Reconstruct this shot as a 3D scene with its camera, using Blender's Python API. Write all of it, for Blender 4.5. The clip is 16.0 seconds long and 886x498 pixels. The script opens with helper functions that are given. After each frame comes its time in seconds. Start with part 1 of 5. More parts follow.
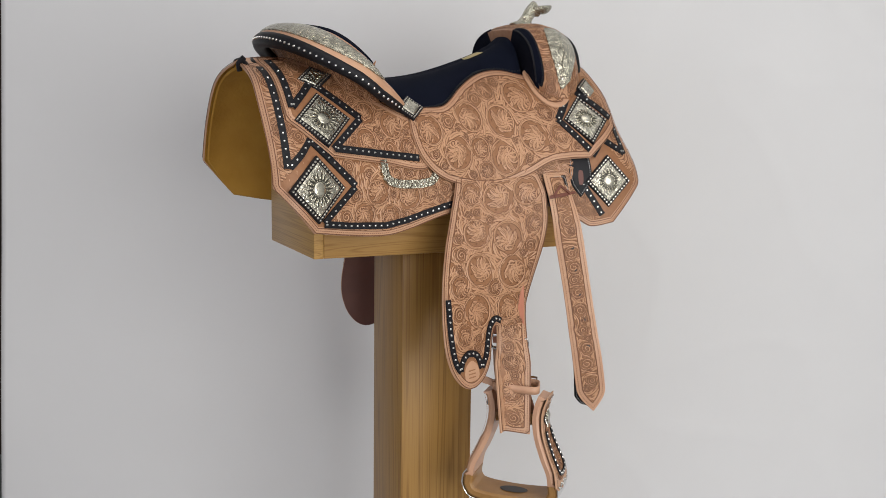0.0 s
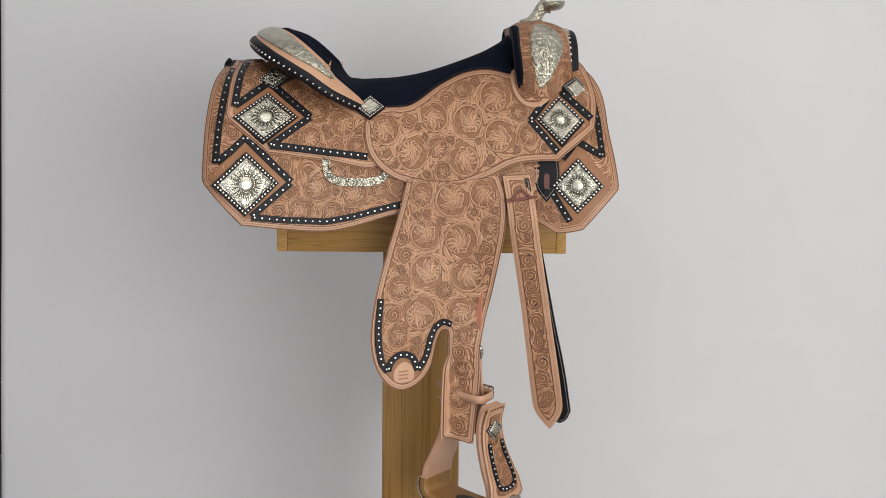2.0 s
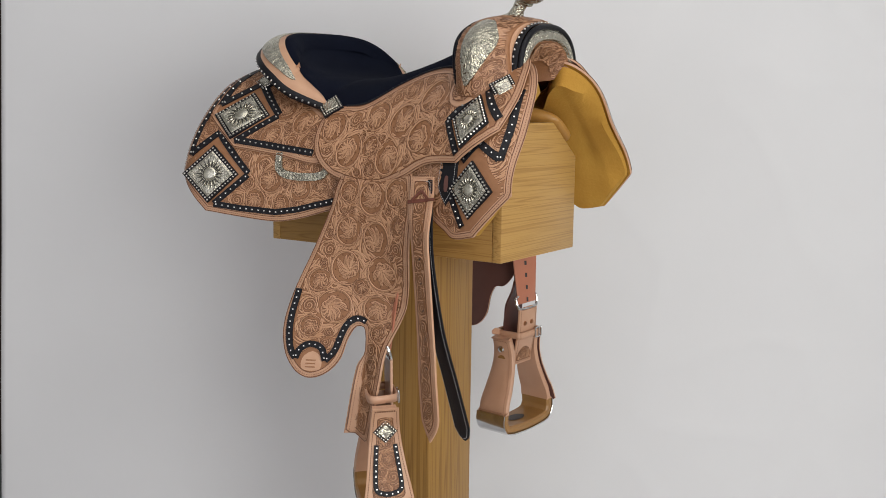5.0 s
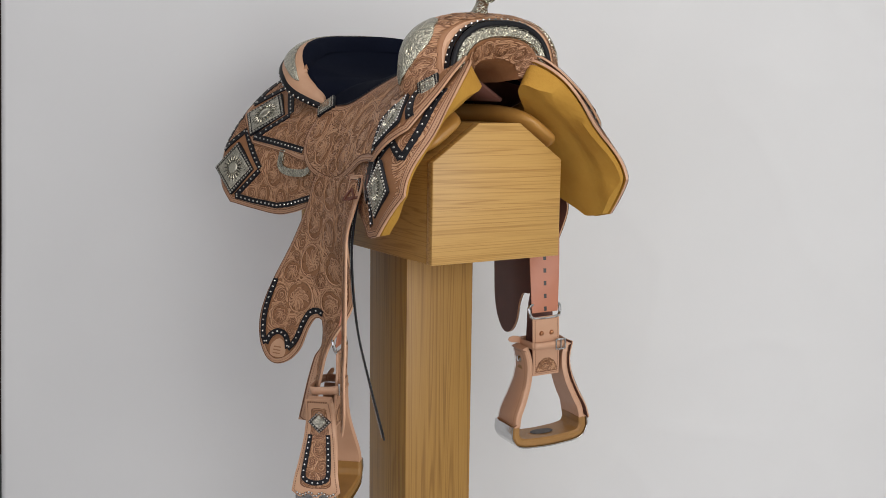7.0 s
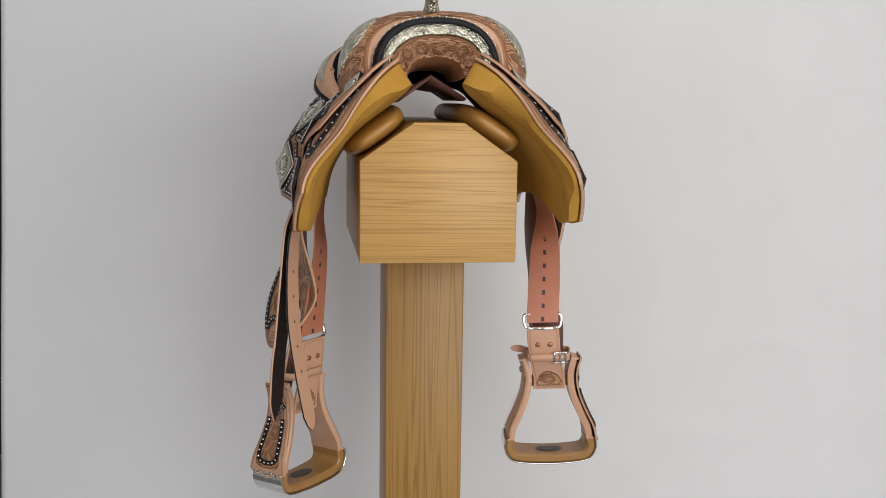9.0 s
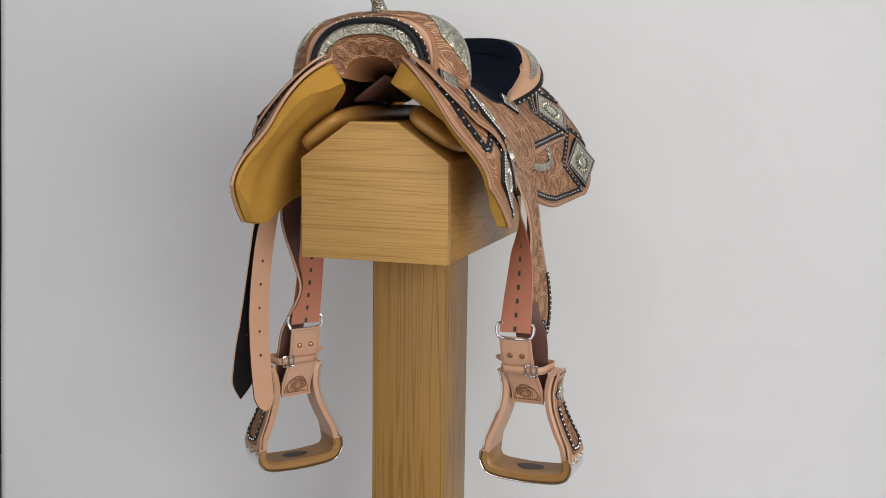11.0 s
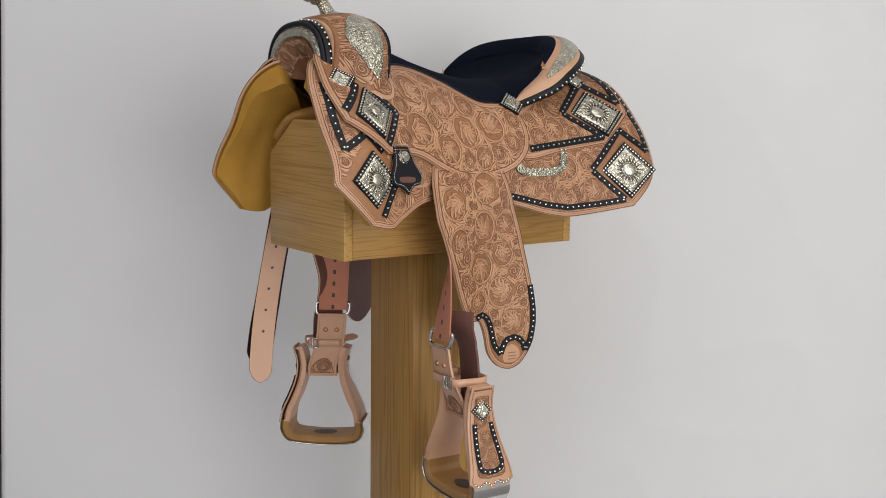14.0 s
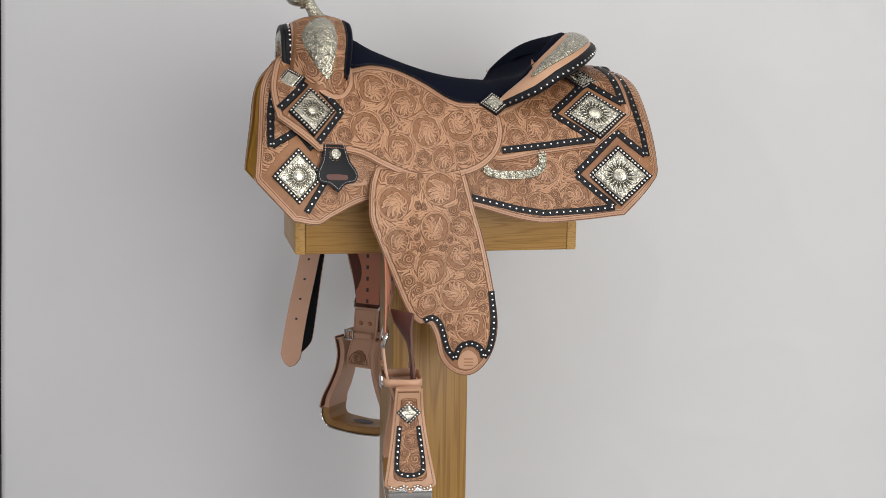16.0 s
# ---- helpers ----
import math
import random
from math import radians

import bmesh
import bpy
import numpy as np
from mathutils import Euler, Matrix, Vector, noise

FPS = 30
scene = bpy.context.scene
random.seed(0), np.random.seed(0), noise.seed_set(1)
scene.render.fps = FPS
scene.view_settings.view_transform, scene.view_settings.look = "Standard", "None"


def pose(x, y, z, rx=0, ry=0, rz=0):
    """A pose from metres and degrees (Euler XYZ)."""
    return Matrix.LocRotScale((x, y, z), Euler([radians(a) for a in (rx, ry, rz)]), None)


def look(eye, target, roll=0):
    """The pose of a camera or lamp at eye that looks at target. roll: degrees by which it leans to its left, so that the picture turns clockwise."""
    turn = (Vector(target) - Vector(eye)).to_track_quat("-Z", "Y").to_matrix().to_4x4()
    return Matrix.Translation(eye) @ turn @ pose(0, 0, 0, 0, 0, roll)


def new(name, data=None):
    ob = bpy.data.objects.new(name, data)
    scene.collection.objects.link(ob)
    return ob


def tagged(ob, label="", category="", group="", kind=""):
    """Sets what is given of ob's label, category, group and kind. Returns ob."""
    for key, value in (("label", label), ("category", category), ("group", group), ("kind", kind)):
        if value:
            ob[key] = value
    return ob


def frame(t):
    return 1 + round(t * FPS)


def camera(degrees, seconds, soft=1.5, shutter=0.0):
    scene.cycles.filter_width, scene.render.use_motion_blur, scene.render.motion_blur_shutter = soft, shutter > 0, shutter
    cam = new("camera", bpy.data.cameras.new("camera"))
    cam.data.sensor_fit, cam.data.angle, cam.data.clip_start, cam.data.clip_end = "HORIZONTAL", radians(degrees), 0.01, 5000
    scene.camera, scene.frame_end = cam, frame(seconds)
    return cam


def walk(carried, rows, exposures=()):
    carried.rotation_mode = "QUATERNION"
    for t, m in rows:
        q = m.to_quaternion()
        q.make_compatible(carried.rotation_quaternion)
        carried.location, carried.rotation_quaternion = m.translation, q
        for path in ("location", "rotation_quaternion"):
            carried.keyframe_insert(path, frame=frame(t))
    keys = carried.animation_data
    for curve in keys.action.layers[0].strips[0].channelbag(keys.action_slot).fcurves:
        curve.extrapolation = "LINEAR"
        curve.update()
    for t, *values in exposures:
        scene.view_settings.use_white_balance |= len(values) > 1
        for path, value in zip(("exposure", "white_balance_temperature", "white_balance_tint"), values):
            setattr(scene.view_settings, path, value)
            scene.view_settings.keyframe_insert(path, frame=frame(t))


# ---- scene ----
from mathutils.geometry import delaunay_2d_cdt

# ---------------------------------------------------------------- camera
cam = camera(45.6, 16.0, soft=0.9)
CAM = pose(0, -2.1, 1.4, 81.9, -0.74, -0.98)
walk(cam, [(0.0, CAM), (16.0, CAM)])

# turn of the display stand about its post: seconds, degrees
TURN = [(0.0, 23.7), (1.0, 12.24), (2.0, 0.69), (3.0, -11.39), (4.0, -23.41), (5.0, -35.04), (6.0, -46.74),
        (6.5, -52.81), (7.0, -59.09), (8.0, -71.59), (9.0, -83.39), (10.0, -95.98), (11.0, -108.7), (11.5, -115.14),
        (12.0, -121.09), (13.0, -132.65), (14.0, -144.56), (15.0, -156.53), (16.0, -168.35)]

# ---------------------------------------------------------------- light
world = bpy.data.worlds.new("room_light")
scene.world = world
world.use_nodes = True
world.node_tree.nodes["Background"].inputs[0].default_value = (0.93, 0.95, 1.0, 1)
world.node_tree.nodes["Background"].inputs[1].default_value = 0.35
scene.view_settings.exposure = 0.0


def softbox(name, eye, target, w, h, power, colour):
    lamp = bpy.data.lights.new(name, "AREA")
    lamp.shape, lamp.size, lamp.size_y, lamp.energy, lamp.color = "RECTANGLE", w, h, power, colour
    ob = new(name, lamp)
    ob.matrix_world = look(eye, target)
    return ob


# Softboxes stand out of view.
softbox("softbox_key", (1.45, -2.8, 1.45), (0.2, 0.3, 1.0), 2.0, 2.0, 57.5, (1.0, 0.99, 0.965))
softbox("softbox_fill", (-1.45, -2.8, 1.45), (-0.2, 0.3, 1.0), 2.0, 2.0, 13.5, (0.90, 0.90, 1.0))
# Overhead area light added for even brightness; no such fixture is known.
softbox("added_top_light", (0.1, -1.2, 2.75), (0.1, -1.0, 0), 2.0, 1.6, 13, (1.0, 0.98, 0.97))

# ---------------------------------------------------------------- materials


def material(name, colour, rough=0.6, metal=0.0, dark=None, scale=40.0, mix=0.5, bump=0.1, bump_scale=300.0, coat=0.0, spec=0.5):
    """Base colour broken up at two scales, fine relief."""
    m = bpy.data.materials.new(name)
    m.use_nodes = True
    nt = m.node_tree
    b = nt.nodes["Principled BSDF"]
    b.inputs["Roughness"].default_value, b.inputs["Metallic"].default_value = rough, metal
    b.inputs["Coat Weight"].default_value = coat
    b.inputs["Specular IOR Level"].default_value = spec
    tc = nt.nodes.new("ShaderNodeTexCoord")
    dark = dark or tuple(c * 0.7 for c in colour)
    n1 = nt.nodes.new("ShaderNodeTexNoise")
    n1.inputs["Scale"].default_value, n1.inputs["Detail"].default_value = scale, 6
    nt.links.new(tc.outputs["Object"], n1.inputs["Vector"])
    n2 = nt.nodes.new("ShaderNodeTexNoise")
    n2.inputs["Scale"].default_value, n2.inputs["Detail"].default_value = scale * 0.12, 3
    nt.links.new(tc.outputs["Object"], n2.inputs["Vector"])
    add = nt.nodes.new("ShaderNodeMath")
    add.operation = "ADD"
    nt.links.new(n1.outputs["Fac"], add.inputs[0])
    nt.links.new(n2.outputs["Fac"], add.inputs[1])
    ramp = nt.nodes.new("ShaderNodeMapRange")
    ramp.inputs[1].default_value, ramp.inputs[2].default_value = 0.7, 1.3
    ramp.inputs[4].default_value = mix
    nt.links.new(add.outputs[0], ramp.inputs[0])
    mx = nt.nodes.new("ShaderNodeMix")
    mx.data_type = "RGBA"
    mx.inputs[6].default_value, mx.inputs[7].default_value = (*colour, 1), (*dark, 1)
    nt.links.new(ramp.outputs[0], mx.inputs[0])
    nt.links.new(mx.outputs[2], b.inputs["Base Color"])
    if bump:
        n3 = nt.nodes.new("ShaderNodeTexNoise")
        n3.inputs["Scale"].default_value, n3.inputs["Detail"].default_value = bump_scale, 4
        nt.links.new(tc.outputs["Object"], n3.inputs["Vector"])
        bp = nt.nodes.new("ShaderNodeBump")
        bp.inputs["Strength"].default_value, bp.inputs["Distance"].default_value = bump, 0.002
        nt.links.new(n3.outputs["Fac"], bp.inputs["Height"])
        nt.links.new(bp.outputs["Normal"], b.inputs["Normal"])
    return m


def wood(name, colour, dark, stretch, scale=9.0, rough=0.42):
    """Varnished ash: growth rings drawn out along the board."""
    m = material(name, colour, rough)
    nt = m.node_tree
    nt.nodes.clear()
    out = nt.nodes.new("ShaderNodeOutputMaterial")
    b = nt.nodes.new("ShaderNodeBsdfPrincipled")
    b.inputs["Roughness"].default_value = rough
    b.inputs["Coat Weight"].default_value, b.inputs["Coat Roughness"].default_value = 0.20, 0.36
    b.inputs["Specular IOR Level"].default_value = 0.35
    nt.links.new(b.outputs[0], out.inputs[0])
    tc = nt.nodes.new("ShaderNodeTexCoord")
    mp = nt.nodes.new("ShaderNodeMapping")
    mp.inputs["Scale"].default_value = stretch
    nt.links.new(tc.outputs["Object"], mp.inputs[0])
    big = nt.nodes.new("ShaderNodeTexNoise")
    big.inputs["Scale"].default_value, big.inputs["Detail"].default_value = scale, 2.0
    nt.links.new(mp.outputs[0], big.inputs["Vector"])
    rings = nt.nodes.new("ShaderNodeMath")
    rings.operation = "MULTIPLY"
    rings.inputs[1].default_value = 75.0
    nt.links.new(big.outputs["Fac"], rings.inputs[0])
    sn = nt.nodes.new("ShaderNodeMath")
    sn.operation = "SINE"
    nt.links.new(rings.outputs[0], sn.inputs[0])
    fine = nt.nodes.new("ShaderNodeTexNoise")
    fine.inputs["Scale"].default_value, fine.inputs["Detail"].default_value = scale * 16, 5
    nt.links.new(mp.outputs[0], fine.inputs["Vector"])
    fr = nt.nodes.new("ShaderNodeMapRange")
    fr.inputs[1].default_value, fr.inputs[2].default_value = -0.2, 1.0
    nt.links.new(sn.outputs[0], fr.inputs[0])
    pw = nt.nodes.new("ShaderNodeMath")
    pw.operation = "POWER"
    pw.inputs[1].default_value = 2.5
    nt.links.new(fr.outputs[0], pw.inputs[0])
    mul = nt.nodes.new("ShaderNodeMath")
    mul.operation = "MULTIPLY_ADD"
    mul.inputs[1].default_value = 0.6
    nt.links.new(pw.outputs[0], mul.inputs[0])
    f2 = nt.nodes.new("ShaderNodeMapRange")
    f2.inputs[1].default_value, f2.inputs[2].default_value, f2.inputs[4].default_value = 0.45, 0.75, 0.45
    nt.links.new(fine.outputs["Fac"], f2.inputs[0])
    nt.links.new(f2.outputs[0], mul.inputs[2])
    mx = nt.nodes.new("ShaderNodeMix")
    mx.data_type = "RGBA"
    mx.inputs[6].default_value, mx.inputs[7].default_value = (*colour, 1), (*dark, 1)
    nt.links.new(mul.outputs[0], mx.inputs[0])
    nt.links.new(mx.outputs[2], b.inputs["Base Color"])
    bp = nt.nodes.new("ShaderNodeBump")
    bp.inputs["Strength"].default_value, bp.inputs["Distance"].default_value = 0.12, 0.001
    bp.invert = True
    nt.links.new(mul.outputs[0], bp.inputs["Height"])
    nt.links.new(bp.outputs["Normal"], b.inputs["Normal"])
    return m


def engraved(name, colour, rough, scale, strength):
    """Bright-cut silver: scrolls cut into a polished plate."""
    m = material(name, colour, rough, 1.0, dark=tuple(c * 0.35 for c in colour), scale=scale * 0.7, mix=0.8, bump=0)
    nt = m.node_tree
    b = nt.nodes["Principled BSDF"]
    tc = nt.nodes.new("ShaderNodeTexCoord")
    warp = nt.nodes.new("ShaderNodeTexNoise")
    warp.inputs["Scale"].default_value, warp.inputs["Detail"].default_value = scale * 0.6, 2
    nt.links.new(tc.outputs["Object"], warp.inputs["Vector"])
    vor = nt.nodes.new("ShaderNodeTexVoronoi")
    vor.feature, vor.inputs["Scale"].default_value = "SMOOTH_F1", scale
    sc = nt.nodes.new("ShaderNodeVectorMath")
    sc.operation, sc.inputs[3].default_value = "SCALE", 0.03
    nt.links.new(warp.outputs["Color"], sc.inputs[0])
    ad = nt.nodes.new("ShaderNodeVectorMath")
    nt.links.new(tc.outputs["Object"], ad.inputs[0])
    nt.links.new(sc.outputs[0], ad.inputs[1])
    nt.links.new(ad.outputs[0], vor.inputs["Vector"])
    bp = nt.nodes.new("ShaderNodeBump")
    bp.inputs["Strength"].default_value, bp.inputs["Distance"].default_value = strength, 0.004
    nt.links.new(vor.outputs["Distance"], bp.inputs["Height"])
    nt.links.new(bp.outputs["Normal"], b.inputs["Normal"])
    return m


LEATHER = material("tooled_leather", (0.34, 0.16, 0.072), 0.5, dark=(0.25, 0.105, 0.044), scale=110, mix=0.7, bump=0.3, bump_scale=420)
RELIEF = material("raised_leather", (0.545, 0.305, 0.17), 0.38, dark=(0.42, 0.21, 0.108), scale=70, mix=0.7, bump=0.25, bump_scale=420)
BOSS = material("cast_silver", (0.72, 0.69, 0.58), 0.24, 1.0, dark=(0.46, 0.44, 0.36), scale=220, mix=0.8, bump=0.2, bump_scale=700)
BORDER = material("plain_leather", (0.57, 0.335, 0.205), 0.42, dark=(0.47, 0.245, 0.145), scale=50, mix=0.6, bump=0.08, bump_scale=500)
CUT = material("antiqued_groove", (0.18, 0.072, 0.030), 0.55, dark=(0.12, 0.045, 0.018), scale=120, mix=0.7, bump=0)
STRAP = material("pink_strap_leather", (0.58, 0.34, 0.22), 0.42, dark=(0.50, 0.27, 0.165), scale=30, mix=0.5, bump=0.06, bump_scale=500)
RUSSET = material("russet_strap_leather", (0.50, 0.19, 0.11), 0.45, dark=(0.40, 0.14, 0.08), scale=30, mix=0.5, bump=0.06, bump_scale=500)
BROWN = material("flesh_side_leather", (0.15, 0.062, 0.048), 0.6, dark=(0.10, 0.042, 0.035), scale=25, mix=0.6, bump=0.15, bump_scale=500)
BLACK = material("black_leather", (0.010, 0.010, 0.013), 0.5, dark=(0.006, 0.006, 0.008), scale=60, mix=0.6, bump=0.12, bump_scale=600, spec=0.25)
SUEDE = material("navy_suede", (0.005, 0.007, 0.016), 0.95, dark=(0.003, 0.004, 0.010), scale=22, mix=0.7, bump=0.25, bump_scale=900, spec=0.1)
LINING = material("ochre_lining", (0.50, 0.275, 0.05), 0.85, dark=(0.38, 0.185, 0.028), scale=22, mix=0.75, bump=0.5, bump_scale=180, spec=0.2)
PAD = material("waxed_hide", (0.46, 0.24, 0.06), 0.38, dark=(0.34, 0.16, 0.035), scale=14, mix=0.6, bump=0.12, bump_scale=160)
SILVER = engraved("engraved_silver", (0.70, 0.67, 0.55), 0.24, 165, 1.0)
PLATE = engraved("concho_silver", (0.72, 0.69, 0.58), 0.22, 170, 0.6)
OXIDE = material("blackened_silver", (0.07, 0.066, 0.055), 0.4, 0.6, bump=0)
STUD = material("nickel_stud", (0.80, 0.79, 0.76), 0.18, 1.0, bump=0)
BEAD = material("dark_silver_bead", (0.60, 0.58, 0.53), 0.2, 1.0, bump=0)
CHROME = material("polished_steel", (0.72, 0.72, 0.72), 0.14, 1.0, bump=0)
THREAD = material("waxed_thread", (0.34, 0.165, 0.09), 0.7, bump=0)
GREY_THREAD = material("grey_thread", (0.45, 0.45, 0.45), 0.7, bump=0)
TREAD = material("stirrup_tread", (0.36, 0.19, 0.06), 0.4, dark=(0.24, 0.115, 0.032), scale=30, mix=0.7, bump=0.1, bump_scale=200)
# Dark print; also the shade inside punched holes, put in as colour.
PRINT_AND_HOLES = material("dark_print_and_holes", (0.045, 0.04, 0.04), 0.5, bump=0)
GOLD = material("gold_thread", (0.55, 0.42, 0.18), 0.5, bump=0)
PAPER = material("seamless_paper", (0.735, 0.735, 0.745), 0.9, dark=(0.70, 0.70, 0.71), scale=6, mix=0.5, bump=0.05, bump_scale=30, spec=0.2)
WALL = material("room_wall", (0.7, 0.7, 0.69), 0.9, scale=8, bump=0.05)
FLOOR = material("room_floor", (0.32, 0.31, 0.30), 0.6, scale=10, bump=0.05)
DARKWALL = material("dark_wall", (0.05, 0.03, 0.03), 0.9, scale=8, bump=0.05)
# End boards lighter than the sides: part of the varnish sheen sits in the colour.
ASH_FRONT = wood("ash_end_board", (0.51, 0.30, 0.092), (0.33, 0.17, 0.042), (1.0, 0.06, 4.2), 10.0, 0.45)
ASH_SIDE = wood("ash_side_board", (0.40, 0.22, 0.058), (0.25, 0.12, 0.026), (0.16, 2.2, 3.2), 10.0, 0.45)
ASH_POST = wood("ash_post", (0.36, 0.195, 0.047), (0.215, 0.102, 0.022), (2.8, 2.8, 0.055), 9.0, 0.45)

# ---------------------------------------------------------------- mesh tools


def part(name, bm, mats, parent, label="", smooth=True):
    """Links a bmesh, or (verts, faces[, slots]), as one mesh object under parent."""
    me = bpy.data.meshes.new(name)
    if isinstance(bm, tuple):
        me.from_pydata([tuple(v) for v in bm[0]], [], bm[1])
        if len(bm) > 2:
            me.polygons.foreach_set("material_index", bm[2])
    else:
        bm.to_mesh(me)
        bm.free()
    for m in mats if isinstance(mats, (list, tuple)) else [mats]:
        me.materials.append(m)
    if smooth:
        me.polygons.foreach_set("use_smooth", [True] * len(me.polygons))
        me.set_sharp_from_angle(angle=radians(40))
    me.update()
    ob = new(name, me)
    ob.parent = parent
    if label:
        tagged(ob, label)
    return ob


def empty(name):
    return new(name)


def smoothstep(a, b, x):
    s = np.clip((x - a) / (b - a), 0, 1)
    return s * s * (3 - 2 * s)


def spline(points, step=0.006, closed=True):
    """Catmull-Rom through 2D or 3D points; a point written as (point, True) is a sharp corner."""
    pts, sharp = [], []
    for p in points:
        if isinstance(p[-1], bool):
            pts.append(np.array(p[:-1], float))
            sharp.append(p[-1])
        else:
            pts.append(np.array(p, float))
            sharp.append(False)
    n = len(pts)
    out = []
    for i in range(n if closed else n - 1):
        j = (i + 1) % n
        p1, p2 = pts[i], pts[j]
        first = sharp[i] or (not closed and i == 0)
        last = sharp[j] or (not closed and j == n - 1)
        p0 = 2 * p1 - p2 if first else pts[i - 1]
        p3 = 2 * p2 - p1 if last else pts[(j + 1) % n]
        d = np.linalg.norm(p2 - p1)
        m1 = (p2 - p0) * d / max(np.linalg.norm(p2 - p1) + np.linalg.norm(p1 - p0), 1e-6)
        m2 = (p3 - p1) * d / max(np.linalg.norm(p3 - p2) + np.linalg.norm(p2 - p1), 1e-6)
        k = max(1, int(round(d / step)))
        for q in range(k):
            s = q / k
            out.append((2 * s**3 - 3 * s**2 + 1) * p1 + (s**3 - 2 * s**2 + s) * m1 + (-2 * s**3 + 3 * s**2) * p2 + (s**3 - s**2) * m2)
    if not closed:
        out.append(pts[-1])
    return np.array(out)


def inside(poly, pts):
    x, y = pts[:, 0], pts[:, 1]
    res = np.zeros(len(pts), bool)
    a, b = poly, np.roll(poly, -1, 0)
    for (x1, y1), (x2, y2) in zip(a, b):
        if y1 != y2:
            res ^= ((y1 > y) != (y2 > y)) & (x < (x2 - x1) * (y - y1) / (y2 - y1) + x1)
    return res


def edge_distance(poly, pts):
    a, b = poly, np.roll(poly, -1, 0)
    ab = b - a
    L = np.maximum((ab**2).sum(1), 1e-12)
    best = np.full(len(pts), 9.0)
    for i in range(len(a)):
        s = np.clip(((pts - a[i]) @ ab[i]) / L[i], 0, 1)
        best = np.minimum(best, np.linalg.norm(pts - a[i] - s[:, None] * ab[i], axis=1))
    return best


def inset(poly, d):
    """The outline drawn in by d."""
    area = 0.5 * np.sum(poly[:, 0] * np.roll(poly[:, 1], -1) - np.roll(poly[:, 0], -1) * poly[:, 1])
    t = np.roll(poly, -1, 0) - np.roll(poly, 1, 0)
    t /= np.maximum(np.linalg.norm(t, axis=1, keepdims=True), 1e-9)
    nrm = np.stack([-t[:, 1], t[:, 0]], 1) * (1 if area > 0 else -1)
    q = poly + nrm * d
    keep = inside(poly, q) & (edge_distance(poly, q) > d * 0.93)
    return q[keep]


class Surf:
    """A surface over two coordinates, with its outward normal."""

    def __init__(self, fn, sign=1.0):
        self.fn, self.sign = fn, sign

    def at(self, uv, off=0.0):
        uv = np.asarray(uv, float).reshape(-1, 2)
        e = 1e-4
        p = self.fn(uv[:, 0], uv[:, 1])
        du = self.fn(uv[:, 0] + e, uv[:, 1]) - p
        dv = self.fn(uv[:, 0], uv[:, 1] + e) - p
        n = np.cross(du, dv) * self.sign
        n /= np.maximum(np.linalg.norm(n, axis=1, keepdims=True), 1e-12)
        return p + n * (off[:, None] if isinstance(off, np.ndarray) else off)


def sheet(name, outline, surf, off, thick, mats, parent, label="", grid=0.013, rounded=0.0012, top_at=None):
    """A panel of leather cut to an outline and laid on a surface; second material: its underside."""
    poly = np.asarray(outline)
    lo, hi = poly.min(0), poly.max(0)
    gx, gy = np.meshgrid(np.arange(lo[0], hi[0], grid), np.arange(lo[1], hi[1], grid))
    g = np.stack([gx.ravel(), gy.ravel()], 1)
    g = g[inside(poly, g)]
    g = g[edge_distance(poly, g) > grid * 0.45]
    n = len(poly)
    pts = [Vector(p) for p in np.concatenate([poly, g])]
    v, _, f, ov, _, _ = delaunay_2d_cdt(pts, [(i, (i + 1) % n) for i in range(n)], [], 1, 1e-7)
    uv = np.array([p[:] for p in v])
    ring = []
    where = {}
    for i, src in enumerate(ov):
        for s in src:
            where[s] = i
    ring = [where[i] for i in range(n) if i in where]
    top = surf.at(uv, top_at if callable(off) else off + thick)
    bot = surf.at(uv, off(uv) if callable(off) else off)
    low, off = off, (0.0 if callable(off) else off)
    if callable(low):
        off = top_at - thick
    k = len(uv)
    # rounded lip: the top edge drops by a little and a middle row bulges
    lip = inset_same(uv[ring], -rounded * 0.6)
    mid = surf.at(lip, off + thick * 0.5)
    top[ring] = surf.at(uv[ring], off + thick - rounded)
    verts = np.concatenate([top, bot, mid])
    p0, p1, p2 = top[f[0][0]], top[f[0][1]], top[f[0][2]]
    want = surf.at(uv[f[0][0]], 0.01)[0] - surf.at(uv[f[0][0]], 0.0)[0]
    flip = np.dot(np.cross(p1 - p0, p2 - p0), want) < 0
    faces = [tuple(reversed(q)) if flip else tuple(q) for q in f]
    faces += [tuple(reversed([i + k for i in q])) for q in faces]
    slots = [0] * (len(faces) // 2) + [1 if isinstance(mats, (list, tuple)) and len(mats) > 1 else 0] * (len(faces) // 2)
    m = len(ring)
    for i in range(m):
        a, b = ring[i], ring[(i + 1) % m]
        c, d = 2 * k + i, 2 * k + (i + 1) % m
        faces += [(a, b, d, c), (c, d, b + k, a + k)]
        slots += [0, 0]
    ob = part(name, (verts, faces, slots), mats, parent, label)
    bm = bmesh.new()
    bm.from_mesh(ob.data)
    bmesh.ops.recalc_face_normals(bm, faces=bm.faces)
    bm.to_mesh(ob.data)
    bm.free()
    return ob


def inset_same(poly, d):
    area = 0.5 * np.sum(poly[:, 0] * np.roll(poly[:, 1], -1) - np.roll(poly[:, 0], -1) * poly[:, 1])
    t = np.roll(poly, -1, 0) - np.roll(poly, 1, 0)
    t /= np.maximum(np.linalg.norm(t, axis=1, keepdims=True), 1e-9)
    return poly + np.stack([-t[:, 1], t[:, 0]], 1) * (d if area > 0 else -d)


